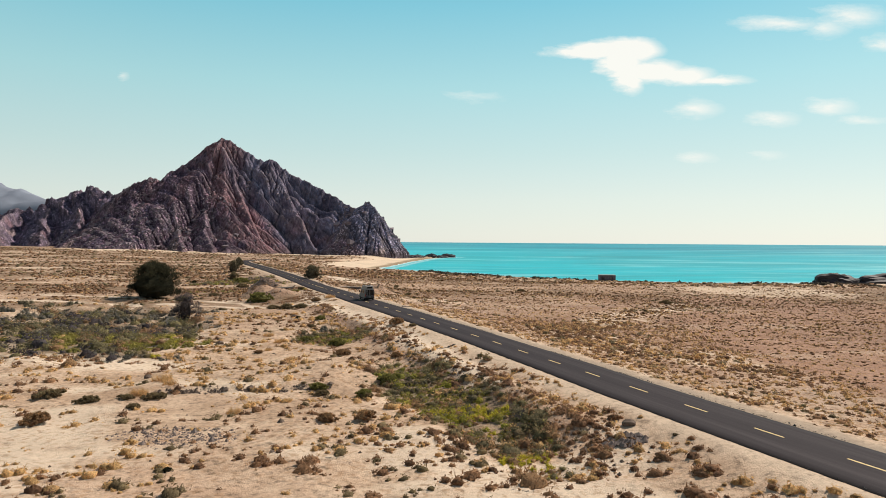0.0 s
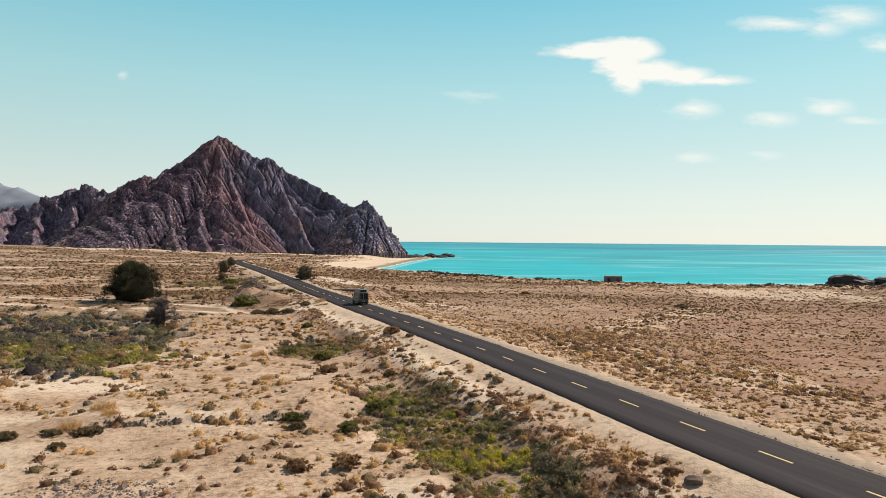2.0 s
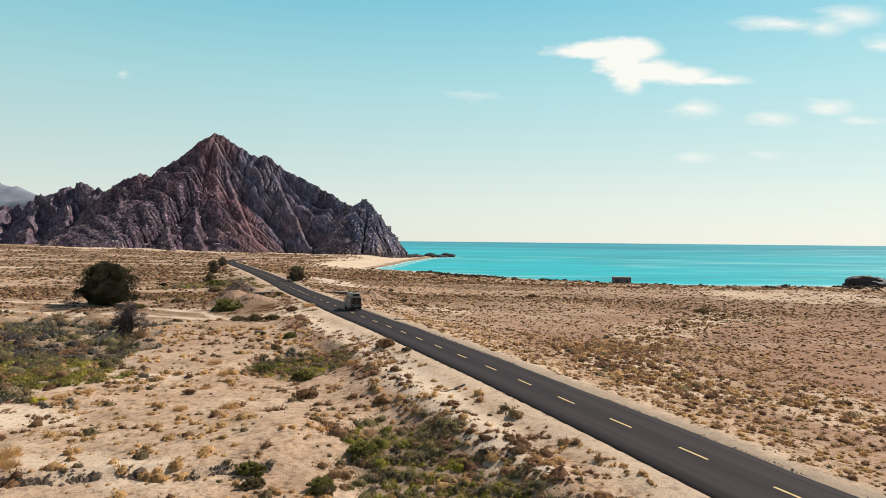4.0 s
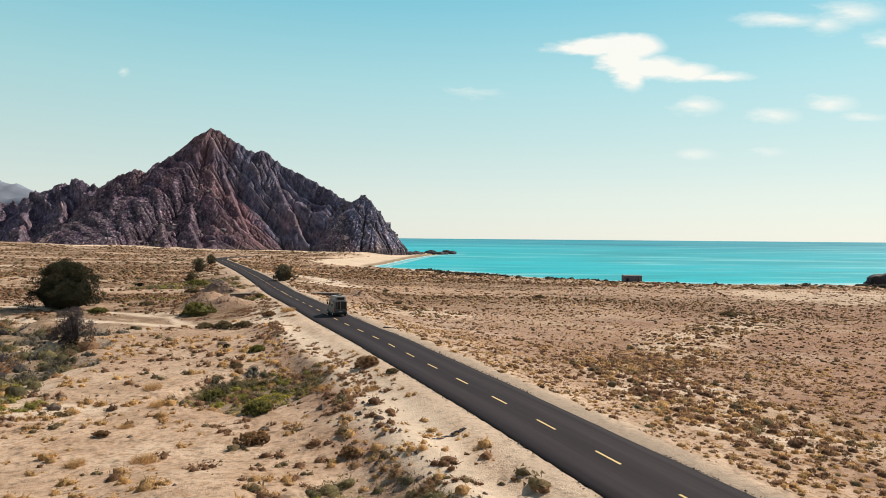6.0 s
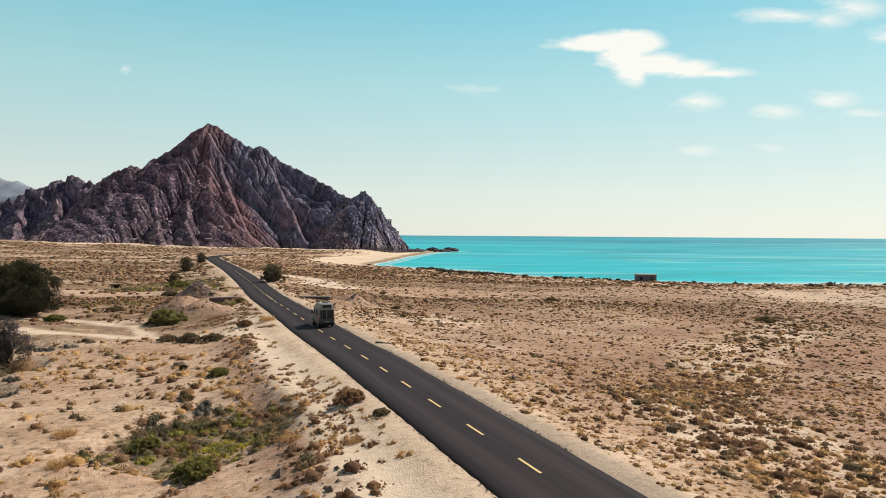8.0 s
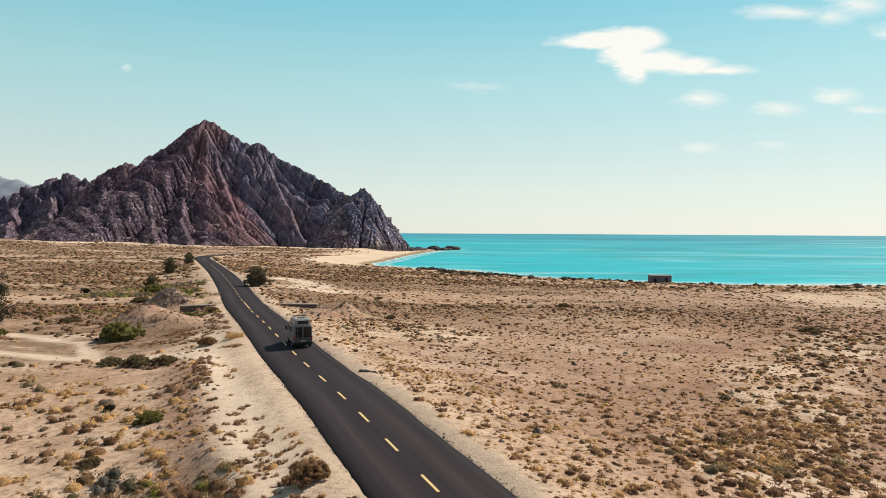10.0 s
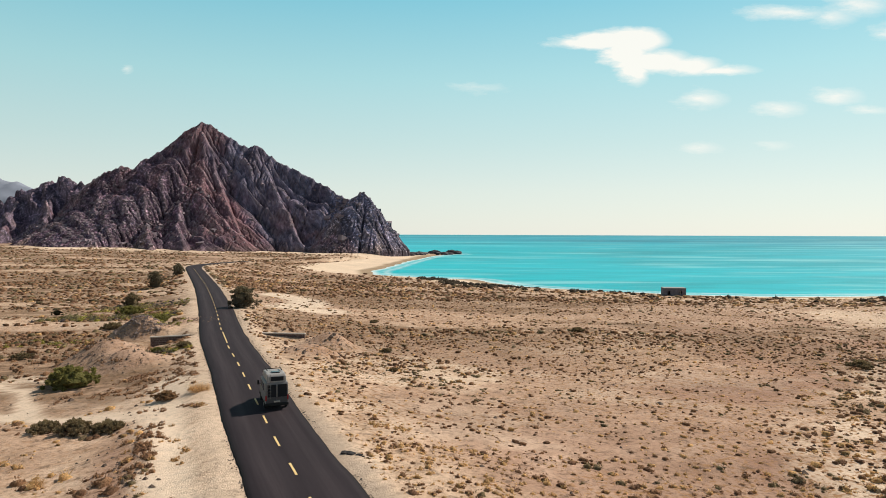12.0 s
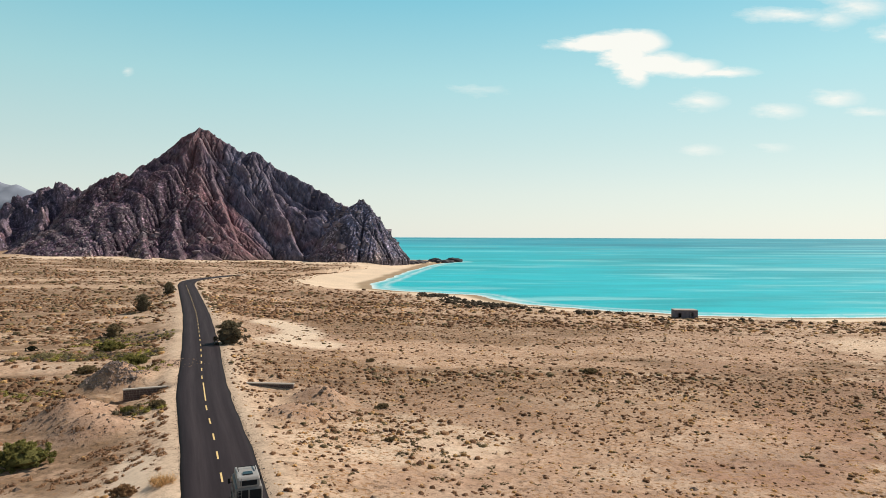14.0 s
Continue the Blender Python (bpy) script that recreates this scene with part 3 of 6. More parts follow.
# ---- the ground ----
def build_ground():
    xs = axis([(-4800, -1200, 300), (-1200, -400, 40), (-400, -150, 6), (-150, -70, 1.6), (-70, 55, 0.72), (55, 150, 1.8), (150, 400, 8), (400, 1200, 40), (1200, 4800, 300)])
    ys = axis([(-4800, -600, 300), (-600, -40, 30), (-40, 25, 4), (25, 130, 0.7), (130, 210, 1.0), (210, 330, 1.8), (330, 480, 3), (480, 800, 8), (800, 1600, 40), (1600, 4800, 300)])
    x, y = [v.ravel() for v in np.meshgrid(xs, ys)]
    z = height(x, y)
    d, side, along = line_distance(x, y, ROAD_CURVE)
    c = coast_distance(x, y)
    z = np.where(d < ROAD_HALF + 1.2, z - 0.09 * (1 - smooth(ROAD_HALF - 0.1, ROAD_HALF + 1.0, d)) - 0.25 * (1 - smooth(ROAD_HALF - 0.9, ROAD_HALF - 0.4, d)), z)
    w = washes(x, y)
    land = smooth(25, 60, c)
    gravel = smooth(0.38, 0.62, fractal(x / 30, y / 30, 61)) * np.where(side > 0, 1 - 0.5 * smooth(120, 175, y), 0.3) * smooth(6, 16, d)
    runnel = field_wash(x, y)
    gravel = np.maximum(gravel, np.where(side < 0, 0.8, 0) * np.exp(-((d - 10.5) / 1.8) ** 2) * smooth(40, 52, y) * (1 - smooth(122, 150, y)))
    gravel = np.maximum(gravel * 0.85, np.where(side > 0, 0.62 - 0.37 * smooth(120, 175, y), 0) * smooth(6, 16, d)) * (1 - runnel)
    gravel = np.maximum(gravel, 0.85 * smooth(20, 46, x + (fractal(x / 22, y / 22, 59) - 0.5) * 44) * (1 - 0.7 * runnel) * (1 - heaps(x, y)) * (1 - 0.6 * smooth(180, 240, y)))
    silt = smooth(0.56, 0.68, fractal(x / 16, y / 9, 63)) * smooth(5, 9, d) * np.where(side > 0, 0.25, 0.8 - 0.45 * smooth(110, 140, y))
    silt = np.maximum(silt, runnel * smooth(0.46, 0.6, fractal(x / 3.5, y / 3.5, 69)) * 0.7)
    edge = np.maximum(w["left"], np.maximum(w["road"], w["middle"]))
    silt = np.maximum(silt, smooth(0.0, 0.12, edge) * (1 - smooth(0.2, 0.35, edge)) * np.where(x < -30, 0.7, 0.15))
    shoulder = (1 - smooth(4.6, 6.0, d + (fractal(x / 3, y / 3, 68, 2) - 0.5) * 1.6)) * np.where(side > 0, 0.35, np.where(y > 150, 0.3, 0.5))
    silt = np.maximum(np.maximum(silt, shoulder), track_mask(x, y) * 0.85)
    mulch = np.maximum(smooth(0.18, 0.4, edge), smooth(0.2, 0.6, w["far"]) * 0.8) * np.where(x < -30, 0.95, 0.75) * (0.5 + 0.5 * smooth(0.36, 0.5, fractal(x / 3.5, y / 3.5, 70)))
    bay = bay_share(x, y)
    beach = (1 - smooth(7 + 19 * bay, 13 + 24 * bay, c + (fractal(x / 20, y / 20, 75) - 0.5) * 18))
    foot = (np.abs(x + 250) < 320) & (y > 520) & (y < 760)
    apron = np.zeros(x.shape)
    apron[foot] = smooth(-380, -310, x[foot]) * smooth(-4, 3, mountain_height(x[foot], y[foot] + 40)) * (0.5 + 0.5 * smooth(0.4, 0.6, fractal(x[foot] / 30, y[foot] / 30, 77)))
    beach = np.maximum(np.maximum(beach, apron * 1.0), 0.9 * heaps(x, y) * (x > 40))
    silt = np.maximum(silt, 0.9 * smooth(0.1, 0.4, oval(x, y, -52, 152, 11, 8)))
    silt = np.maximum(silt, 0.9 * smooth(0.1, 0.4, oval(x, y, -38, 77, 12, 5, -12)))
    gravel = np.maximum(gravel, 0.5 * heaps(x, y) * (x < 40))
    silt = silt * (1 - heaps(x, y) * (x < 40))
    wet = 1 - smooth(0.5, 5, c)
    verge = (1 - smooth(4.2, 4.9, d + (fractal(x / 2, y / 2, 66, 2) - 0.5))) * np.where(side > 0, 0.85 - 0.5 * smooth(135, 150, y), 0.25)
    growth = smooth(5, 8, d) * (1 - beach) * (1 - track_mask(x, y)) * np.where(side > 0, 1.0, 0.5) * smooth(0.22, 0.5, fractal(x / 12, y / 12, 64))
    me = mesh_of("ground", np.stack([x, y, z], 1), grid_faces(len(xs), len(ys)), GROUND,
                 [("gravel", gravel * land), ("silt", silt * land), ("mulch", mulch), ("beach", beach), ("wet", wet), ("growth", growth), ("verge", verge), ("heath", heath(x, y, side) * smooth(6, 10, d) * land * (1 - beach) * (1 - heaps(x, y)))], True)
    tagged(new("ground", me), "pale sandy desert plain with gravel patches and dry washes", "ground", kind="structure")


def build_sea():
    xs = axis([(-1500, -200, 100), (-200, -60, 20), (-60, 120, 2.0), (120, 320, 4), (320, 1000, 40), (1000, 4600, 300)])
    ys = axis([(60, 280, 20), (280, 480, 2.0), (480, 780, 5), (780, 1200, 30), (1200, 4850, 200)])
    x, y = [v.ravel() for v in np.meshgrid(xs, ys)]
    c = coast_distance(x, y)
    foam = smooth(-10, -3, c) * 1.0 + smooth(-16, -12, c) * (1 - smooth(-12, -9, c)) * 0.5
    depth = np.clip(-c / 900, 0, 1) ** 0.5
    me = mesh_of("sea", np.stack([x, y, SEA + 5.0 * smooth(1500, 4850, y)], 1), grid_faces(len(xs), len(ys)), WATER, [("foam", foam), ("depth", depth)], True)
    tagged(new("sea", me), "calm turquoise sea with pale streaks and thin surf", "sea", kind="structure")


# ---- the road ----
def build_road():
    line = curve_points(ROAD_LINE, 14)
    run = np.concatenate([[0], np.cumsum(np.hypot(*np.diff(line, axis=0).T))])
    s = np.arange(0, run[-1], 0.5)
    cx, cy = np.interp(s, run, line[:, 0]), np.interp(s, run, line[:, 1])
    tx, ty = np.gradient(cx), np.gradient(cy)
    n = np.hypot(tx, ty)
    rx, ry = ty / n, -tx / n
    across = np.array([-1, -0.985, -0.75, -0.5, -0.25, 0, 0.25, 0.5, 0.75, 0.985, 1])
    rough = (fractal(s / 6, s * 0 + 3, 81, 4) - 0.5) * 0.2, (fractal(s / 6, s * 0 + 9, 83, 4) - 0.5) * 0.3
    verts, u = [], []
    for a in across:
        off = a * (ROAD_HALF + 0.06 * (abs(a) == 1)) + (np.abs(a) > 0.9) * np.where(a < 0, rough[0], rough[1])
        off = off - 0.25 * max(-a, 0) ** 2 * (1 - smooth(52, 74, cy))
        z = np.full(s.shape, -0.15 if abs(a) == 1 else 0.0) + 0.05 * (1 - a * a)
        verts.append(np.stack([cx + rx * off, cy + ry * off, z], 1))
        u.append(np.full(s.shape, (a + 1) / 2))
    k = len(across)
    verts = np.stack(verts, 1).reshape(-1, 3)
    me = mesh_of("road", verts, grid_faces(k, len(s)), ASPHALT, [("across", np.stack(u, 1).ravel()), ("along", np.repeat(s, k))], True)
    road = tagged(new("road", me), "dark fresh asphalt road with a broken yellow centre line", "road", kind="structure")
    # painted dashes
    def dash_mesh(length):
        bm = bmesh.new()
        bm.faces.new([bm.verts.new(p) for p in ((-0.075, -length / 2, 0), (0.075, -length / 2, 0), (0.075, length / 2, 0), (-0.075, length / 2, 0))])
        bmesh.ops.extrude_face_region(bm, geom=bm.faces[:])
        for v in bm.verts[4:]:
            v.co.z -= 0.006
        bmesh.ops.recalc_face_normals(bm, faces=bm.faces[:])
        me = bpy.data.meshes.new("lane_dash")
        bm.to_mesh(me)
        bm.free()
        me.materials.append(YELLOW)
        return me
    short, long = dash_mesh(2.3), dash_mesh(10.5)
    rows = [43.75 + 6.15 * k for k in range(-12, 10)] + [104.75 + 5.55 * k for k in range(12)] + [182.2 + 5.5 * k for k in range(31)]
    for y in rows:
        at = float(np.interp(y, cy, s))
        ob = new("lane_dash", short)
        ob.parent = road
        ob.matrix_local = pose(float(np.interp(at, s, cx)) + 0.3 * math.exp(-((y - 55) / 12) ** 2), y, 0.058, 0, 0, math.degrees(math.atan2(-np.interp(at, s, tx), np.interp(at, s, ty))))
    at = float(np.interp(173.9, cy, s))
    ob = new("lane_dash", long)
    ob.parent = road
    ob.matrix_local = pose(float(np.interp(at, s, cx)) + 0.15, 173.9, 0.058, 0, 0, math.degrees(math.atan2(-np.interp(at, s, tx), np.interp(at, s, ty))))


# ---- the mountain ----
RIDGE = [(-1000, 1120, 60), (-860, 1060, 48), (-700, 1010, 52), (-659, 1000, 48), (-627, 990, 57), (-586, 970, 46), (-542, 930, 64), (-513, 920, 73), (-485, 910, 79), (-453, 890, 76), (-418, 860, 60), (-378, 790, 66),
         (-355, 770, 73), (-332, 757, 78), (-320, 760, 76), (-312, 764, 85), (-291, 772, 99), (-278, 780, 115), (-258, 787, 129), (-243, 785, 117), (-226, 781, 109), (-212, 775, 101),
         (-197, 770, 100), (-183, 764, 91), (-160, 752, 77), (-139, 740, 68), (-112, 716, 53), (-98, 702, 45), (-90, 690, 42), (-77, 672, 48), (-66, 660, 38), (-56, 645, 20), (-50, 634, 4)]
FRONT_SPURS = [[(-258, 787, 124), (-228, 735, 82), (-196, 680, 40), (-172, 648, 8)],
               [(-291, 772, 92), (-285, 715, 58), (-262, 660, 30), (-232, 598, 6)],
               [(-197, 770, 95), (-166, 720, 60), (-136, 672, 26), (-120, 645, 4)],
               [(-332, 757, 74), (-330, 710, 48), (-302, 650, 20), (-285, 610, 4)],
               [(-139, 740, 64), (-110, 700, 36), (-86, 655, 8)],
               [(-77, 672, 44), (-66, 648, 20), (-58, 628, 4)]]
SIDE_SPURS = [[(-278, 780, 104), (-258, 720, 62), (-226, 640, 26), (-205, 598, 4)],
              [(-378, 790, 60), (-380, 740, 38), (-350, 680, 8)],
              [(-485, 910, 74), (-440, 810, 42), (-400, 720, 8)],
              [(-627, 990, 60), (-570, 860, 40), (-500, 760, 8)],
              [(-542, 930, 62), (-500, 840, 44), (-445, 740, 8)]]


def ridge_height(x, y, line, slope, bend=0.0):
    """A ridge that falls off to both sides, steep at the crest and flatter below."""
    h = np.full(x.shape, -1e9)
    for (ax, ay, az), (bx, by, bz) in zip(line[:-1], line[1:]):
        dx, dy = bx - ax, by - ay
        t = np.clip(((x - ax) * dx + (y - ay) * dy) / (dx * dx + dy * dy), 0, 1)
        ex, ey = x - ax - t * dx, y - ay - t * dy
        d = np.minimum(np.hypot(np.where(ex > 0, ex * 1.4, ex * 1.15), ey), 280)
        h = np.maximum(h, az + t * (bz - az) - slope * d + bend * d * d)
    return h


def rock_ribs(x, y):
    """Three sizes of ribs and rills that run slantwise down the face."""
    a, b = x * 0.66 + y * 0.75, y * 0.66 - x * 0.75
    bend = (fractal(x / 40, y / 40, 107) - 0.5) * 11 + (fractal(x / 13, y / 13, 109, 2) - 0.5) * 2
    return ridged((a + bend) / 34, b / 200, 111, 2), ridged((a + bend) / 12, b / 150, 121, 2), ridged((a + bend) / 5.0, b / 130, 125, 2)


def rubble_share(x, h):
    """1 where the face is buried in broken blocks."""
    return np.maximum(smooth(-200, -255, x) * smooth(105, 65, h), smooth(-118, -98, x))


def mountain_height(x, y):
    """The mountain before rain has cut it."""
    wx = x + (fractal(x / 18, y / 18, 101) - 0.5) * 7
    wy = y + (fractal(x / 18, y / 18, 105) - 0.5) * 7
    main = ridge_height(x, y, RIDGE, 1.0, 0.0017) + 2.6 * smooth(-420, -380, x)
    front = main
    for spur in FRONT_SPURS + SIDE_SPURS:
        front = np.maximum(front, ridge_height(wx, wy, spur, 1.05, 0.002) - 5)
    below = smooth(2, 22, np.interp(x, [p[0] for p in RIDGE], [p[1] for p in RIDGE]) - y)
    broad, mid, fine = rock_ribs(x, y)
    rubble = rubble_share(x, front)
    ribs = (broad - 0.66) * 20 + (mid ** 1.5 - 0.54) * 10 + (fine - 0.6) * 2.5 + (fractal(x / 4, y / 4, 131, 3) - 0.5) * (0.7 + 0.8 * rubble)
    rise = np.clip(0.3 + front / 40, 0.0, 1.0)
    # tilted beds that stand out as fins: steep on the seaward side
    saw = ((x * 0.76 + y * 0.62) / 17 + 1.1 * fractal(x / 30, y / 30, 143)) % 1.0
    teeth = np.where(saw < 0.14, saw / 0.14, (1 - saw) / 0.86) * 10 * fractal(x / 25, y / 40, 147, 2) * 1.6 * smooth(-375, -415, x) * smooth(-30, 10, main - 50)
    bed = ((x * 0.62 + y * 0.50 + (fractal(x / 35, y / 35, 145) - 0.5) * 16) / 13) % 1.0
    fins = (np.where(bed < 0.2, bed / 0.2, (1 - bed) / 0.8) - 0.5) * 6.5 * smooth(-225, -285, x) * smooth(95, 55, front) * (0.3 + 0.7 * smooth(0.4, 0.6, fractal(x / 22, y / 22, 149)))
    crest = (ridged(x / 8, y / 60, 141, 3) - 0.62) * 5
    return np.maximum(front + (ribs * (1 - 0.6 * rubble) + fins) * rise * (0.12 + 0.88 * below) + crest * (1 - below) * rise + teeth - 3 * (teeth > 0), -6)


def run_off(z, step, rounds, force):
    """Rills and gullies: water runs to the lowest neighbour and cuts deeper where more of it has gathered."""
    rows, cols = z.shape
    index = np.arange(rows * cols).reshape(rows, cols)
    for _ in range(rounds):
        high, wide = np.pad(z, 1, constant_values=1e9), np.pad(index, 1)
        best, into, far = np.zeros(z.shape), index.copy(), np.full(z.shape, step)
        for dy, dx in ((-1, -1), (-1, 0), (-1, 1), (0, -1), (0, 1), (1, -1), (1, 0), (1, 1)):
            n = step * math.hypot(dy, dx)
            fall = (z - high[1 + dy:1 + dy + rows, 1 + dx:1 + dx + cols]) / n
            more = fall > best
            best, far = np.where(more, fall, best), np.where(more, n, far)
            into = np.where(more, wide[1 + dy:1 + dy + rows, 1 + dx:1 + dx + cols], into)
        level, goal = z.ravel().tolist(), into.ravel().tolist()
        order = np.argsort(z.ravel()).tolist()
        area = [1.0] * len(level)
        for i in reversed(order):
            if goal[i] != i:
                area[goal[i]] += area[i]
        cut = (force * np.sqrt(np.maximum(np.array(area) - 3.0, 0)) / far.ravel()).tolist()
        for i in order:
            if goal[i] != i:
                level[i] = (level[i] + cut[i] * level[goal[i]]) / (1 + cut[i])
        z = np.array(level).reshape(rows, cols)
        calm = np.pad(z, 1, mode="edge")
        z = z + 0.012 * (calm[:-2, 1:-1] + calm[2:, 1:-1] + calm[1:-1, :-2] + calm[1:-1, 2:] - 4 * z)
    return z


CUT_X, CUT_Y = np.arange(-520, -28, 1.25), np.arange(560, 830, 1.25)


def cut_mountain():
    x, y = np.meshgrid(CUT_X, CUT_Y)
    z = mountain_height(x, y)
    worn = run_off(z + np.random.default_rng(5).uniform(-0.35, 0.35, z.shape), 1.25, 10, 0.05)
    share = smooth(-515, -470, x) * smooth(826, 800, y)
    return z + (worn - z) * share


CUT = cut_mountain()


def rock_height(x, y):
    """The mountain as it stands, with its gullies."""
    u, v = (x - CUT_X[0]) / 1.25, (y - CUT_Y[0]) / 1.25
    i, j = np.clip(u.astype(int), 0, len(CUT_X) - 2), np.clip(v.astype(int), 0, len(CUT_Y) - 2)
    a, b = np.clip(u - i, 0, 1), np.clip(v - j, 0, 1)
    inner = (CUT[j, i] * (1 - a) + CUT[j, i + 1] * a) * (1 - b) + (CUT[j + 1, i] * (1 - a) + CUT[j + 1, i + 1] * a) * b
    return np.where((u >= 0) & (v >= 0) & (u <= len(CUT_X) - 1) & (v <= len(CUT_Y) - 1), inner, mountain_height(x, y))


def build_mountain():
    xs = axis([(-1040, -820, 8), (-820, -520, 2.0), (-520, -28.75, 1.25)])
    ys = axis([(560, 828.75, 1.25), (828.75, 1000, 2.2), (1000, 1180, 10)])
    x, y = [v.ravel() for v in np.meshgrid(xs, ys)]
    h = rock_height(x, y)
    jag = (fractal(x / 2.6, y / 2.6, 133, 3) - 0.5) * (0.35 + 1.2 * rubble_share(x, h)) * smooth(0, 6, h)
    z = np.where(h < -1.0, -9.0, h + jag)
    # brick-red beds that run down from the peak, maroon rock inland of them and slate towards the sea
    lean = x + 0.62 * (y - 700)
    band = lean + (fractal(x / 30, y / 30, 151) - 0.5) * 60
    red = np.exp(-((band + 212) / 17) ** 2) + 0.7 * np.exp(-((band + 150) / 10) ** 2) * smooth(60, 25, h) + 0.55 * smooth(0.55, 0.7, fractal(x / 20, y / 60, 155)) * smooth(-200, -240, lean)
    slate = smooth(-215, -165, band) * (1 - 0.4 * smooth(0.5, 0.7, fractal(x / 25, y / 70, 157))) + smooth(-400, -440, x) * 0.35
    scree = smooth(0.60, 0.75, fractal(x / 14, y / 30, 161)) * (1 - smooth(5, 40, h)) * 0.8 + (1 - smooth(1, 4, h)) * 0.35
    rubble = rubble_share(x, h)
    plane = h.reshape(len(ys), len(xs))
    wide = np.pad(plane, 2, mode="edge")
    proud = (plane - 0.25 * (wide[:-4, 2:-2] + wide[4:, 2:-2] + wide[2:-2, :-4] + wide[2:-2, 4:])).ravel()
    # Ridge mask for the painted highlight and wear: high where rock stands proud.
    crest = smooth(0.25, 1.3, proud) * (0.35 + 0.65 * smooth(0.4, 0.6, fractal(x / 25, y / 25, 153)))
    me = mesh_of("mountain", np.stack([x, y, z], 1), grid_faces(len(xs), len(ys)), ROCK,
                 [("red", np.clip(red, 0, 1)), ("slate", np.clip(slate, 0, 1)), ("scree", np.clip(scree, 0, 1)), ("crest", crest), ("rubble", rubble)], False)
    tagged(new("mountain", me), "dark jagged reddish-brown and slate rock mountain above the shore", "mountain", kind="structure")


# ---- plants ----
def tuft_mesh(name, mat, x, y, z, radius, tall, blades, leafy, seed, tint, sides=7, heart=0.8):
    """Many tufts in one mesh: each a soft cushion (none where heart is 0), bristling with small leaf facets and blades."""
    rng = np.random.default_rng(seed)
    n = len(x)
    centre = np.stack([x, y, z - 0.04], 1)[:, None, :]
    r, t = radius[:, None], tall[:, None]
    verts, faces, shade = np.zeros((0, 3)), np.zeros((0, 3), int), np.zeros(0)
    if heart:
        ang = np.linspace(0, 2 * np.pi, sides, endpoint=False)[None] + rng.uniform(0, 6.28, (n, 1))
        rings = []
        levels = ((1.0, 0.0), (0.82, 0.6)) if blades > 8 else ((0.95, 0.0), (0.80, 0.78))
        for wide, high in levels:
            k = rng.uniform(0.55, 1.2, (n, sides)) * heart
            rings.append(np.stack([np.cos(ang) * wide * k * r, np.sin(ang) * wide * k * r, high * k * t], -1))
        top = np.stack([rng.uniform(-0.2, 0.2, n) * radius, rng.uniform(-0.2, 0.2, n) * radius, rng.uniform(0.9, 1.05, n) * heart * tall], -1)[:, None]
        core = np.concatenate(rings + [top], 1) + centre
        i = np.arange(sides)
        j = (i + 1) % sides
        tri = np.concatenate([np.stack([i, j, sides + j], 1), np.stack([i, sides + j, sides + i], 1), np.stack([sides + i, sides + j, np.full(sides, 2 * sides)], 1)])
        m = 2 * sides + 1
        faces = (tri[None] + (np.arange(n) * m)[:, None, None]).reshape(-1, 3)
        verts, shade = core.reshape(-1, 3), np.repeat(tint, m)
    if blades:
        shape = (n, blades)
        phi, rise = rng.uniform(0, 2 * np.pi, shape), rng.uniform(0.0, 1.0, shape)
        flat = np.sqrt(np.clip(1 - rise ** 2, 0.02, 1)) * (0.85 + 0.2 * np.sin(phi * 3 + rng.uniform(0, 6, (n, 1))))
        out = np.stack([np.cos(phi) * flat * r, np.sin(phi) * flat * r, rise * t], -1)
        leaf = (rng.uniform(0, 1, shape) < leafy)[..., None]
        mid = centre + out * rng.uniform(0.78, 1.0, shape)[..., None]
        size = (r * rng.uniform(0.6, 1.3, shape) * min(0.15, 0.62 / math.sqrt(blades)))[..., None]
        def way():
            v = rng.normal(size=(*shape, 3))
            return v / np.linalg.norm(v, axis=-1, keepdims=True)
        e1, e2 = way(), way()
        side = way() * (r * min(0.07, 0.3 / math.sqrt(blades)))[..., None]
        a = np.where(leaf, mid - e1 * size, centre + out * 0.3 - side)
        b = np.where(leaf, mid + e1 * size, centre + out * 0.3 + side)
        c = np.where(leaf, mid + e2 * size * 1.6, centre + out * rng.uniform(1.0, 1.35, shape)[..., None])
        v = np.stack([a, b, c], 2).reshape(-1, 3)
        faces = np.concatenate([faces, np.arange(len(v)).reshape(-1, 3) + len(verts)])
        verts, shade = np.concatenate([verts, v]), np.concatenate([shade, np.repeat(np.clip(tint[:, None] + rng.uniform(-0.25, 0.25, shape), 0, 1).ravel(), 3)])
    return mesh_of(name, verts, faces, mat, [("tint", shade)], True)


def scatter(rng, cell, x0, x1, y0, y1, density, kids=1):
    """Places on a loose grid, kept as the density asks; each with a few neighbours where kids is more than 1."""
    gx, gy = np.meshgrid(np.arange(x0, x1, cell), np.arange(y0, y1, cell))
    x = gx.ravel() + rng.uniform(0, cell, gx.size)
    y = gy.ravel() + rng.uniform(0, cell, gx.size)
    keep = rng.uniform(0, 1, len(x)) < density(x, y)
    x, y = x[keep], y[keep]
    if kids > 1:
        many = rng.integers(1, 2 * kids, len(x))
        x, y = np.repeat(x, many), np.repeat(y, many)
        x, y = x + rng.normal(0, 0.42 * cell, len(x)), y + rng.normal(0, 0.34 * cell, len(y))
        keep = open_ground(x, y) > 0.3
        x, y = x[keep], y[keep]
    return x, y


TRACKS = [[(4, 60), (-4.5, 88), (-14, 112), (-25, 136), (-30, 150)], [(-25, 137), (-38, 139), (-60, 146), (-95, 152), (-150, 158)], [(-38, 139), (-46, 150), (-60, 158), (-100, 166)],
          [(-45, 254), (-37, 246), (-33, 236), (-36, 225), (-27, 223)]]


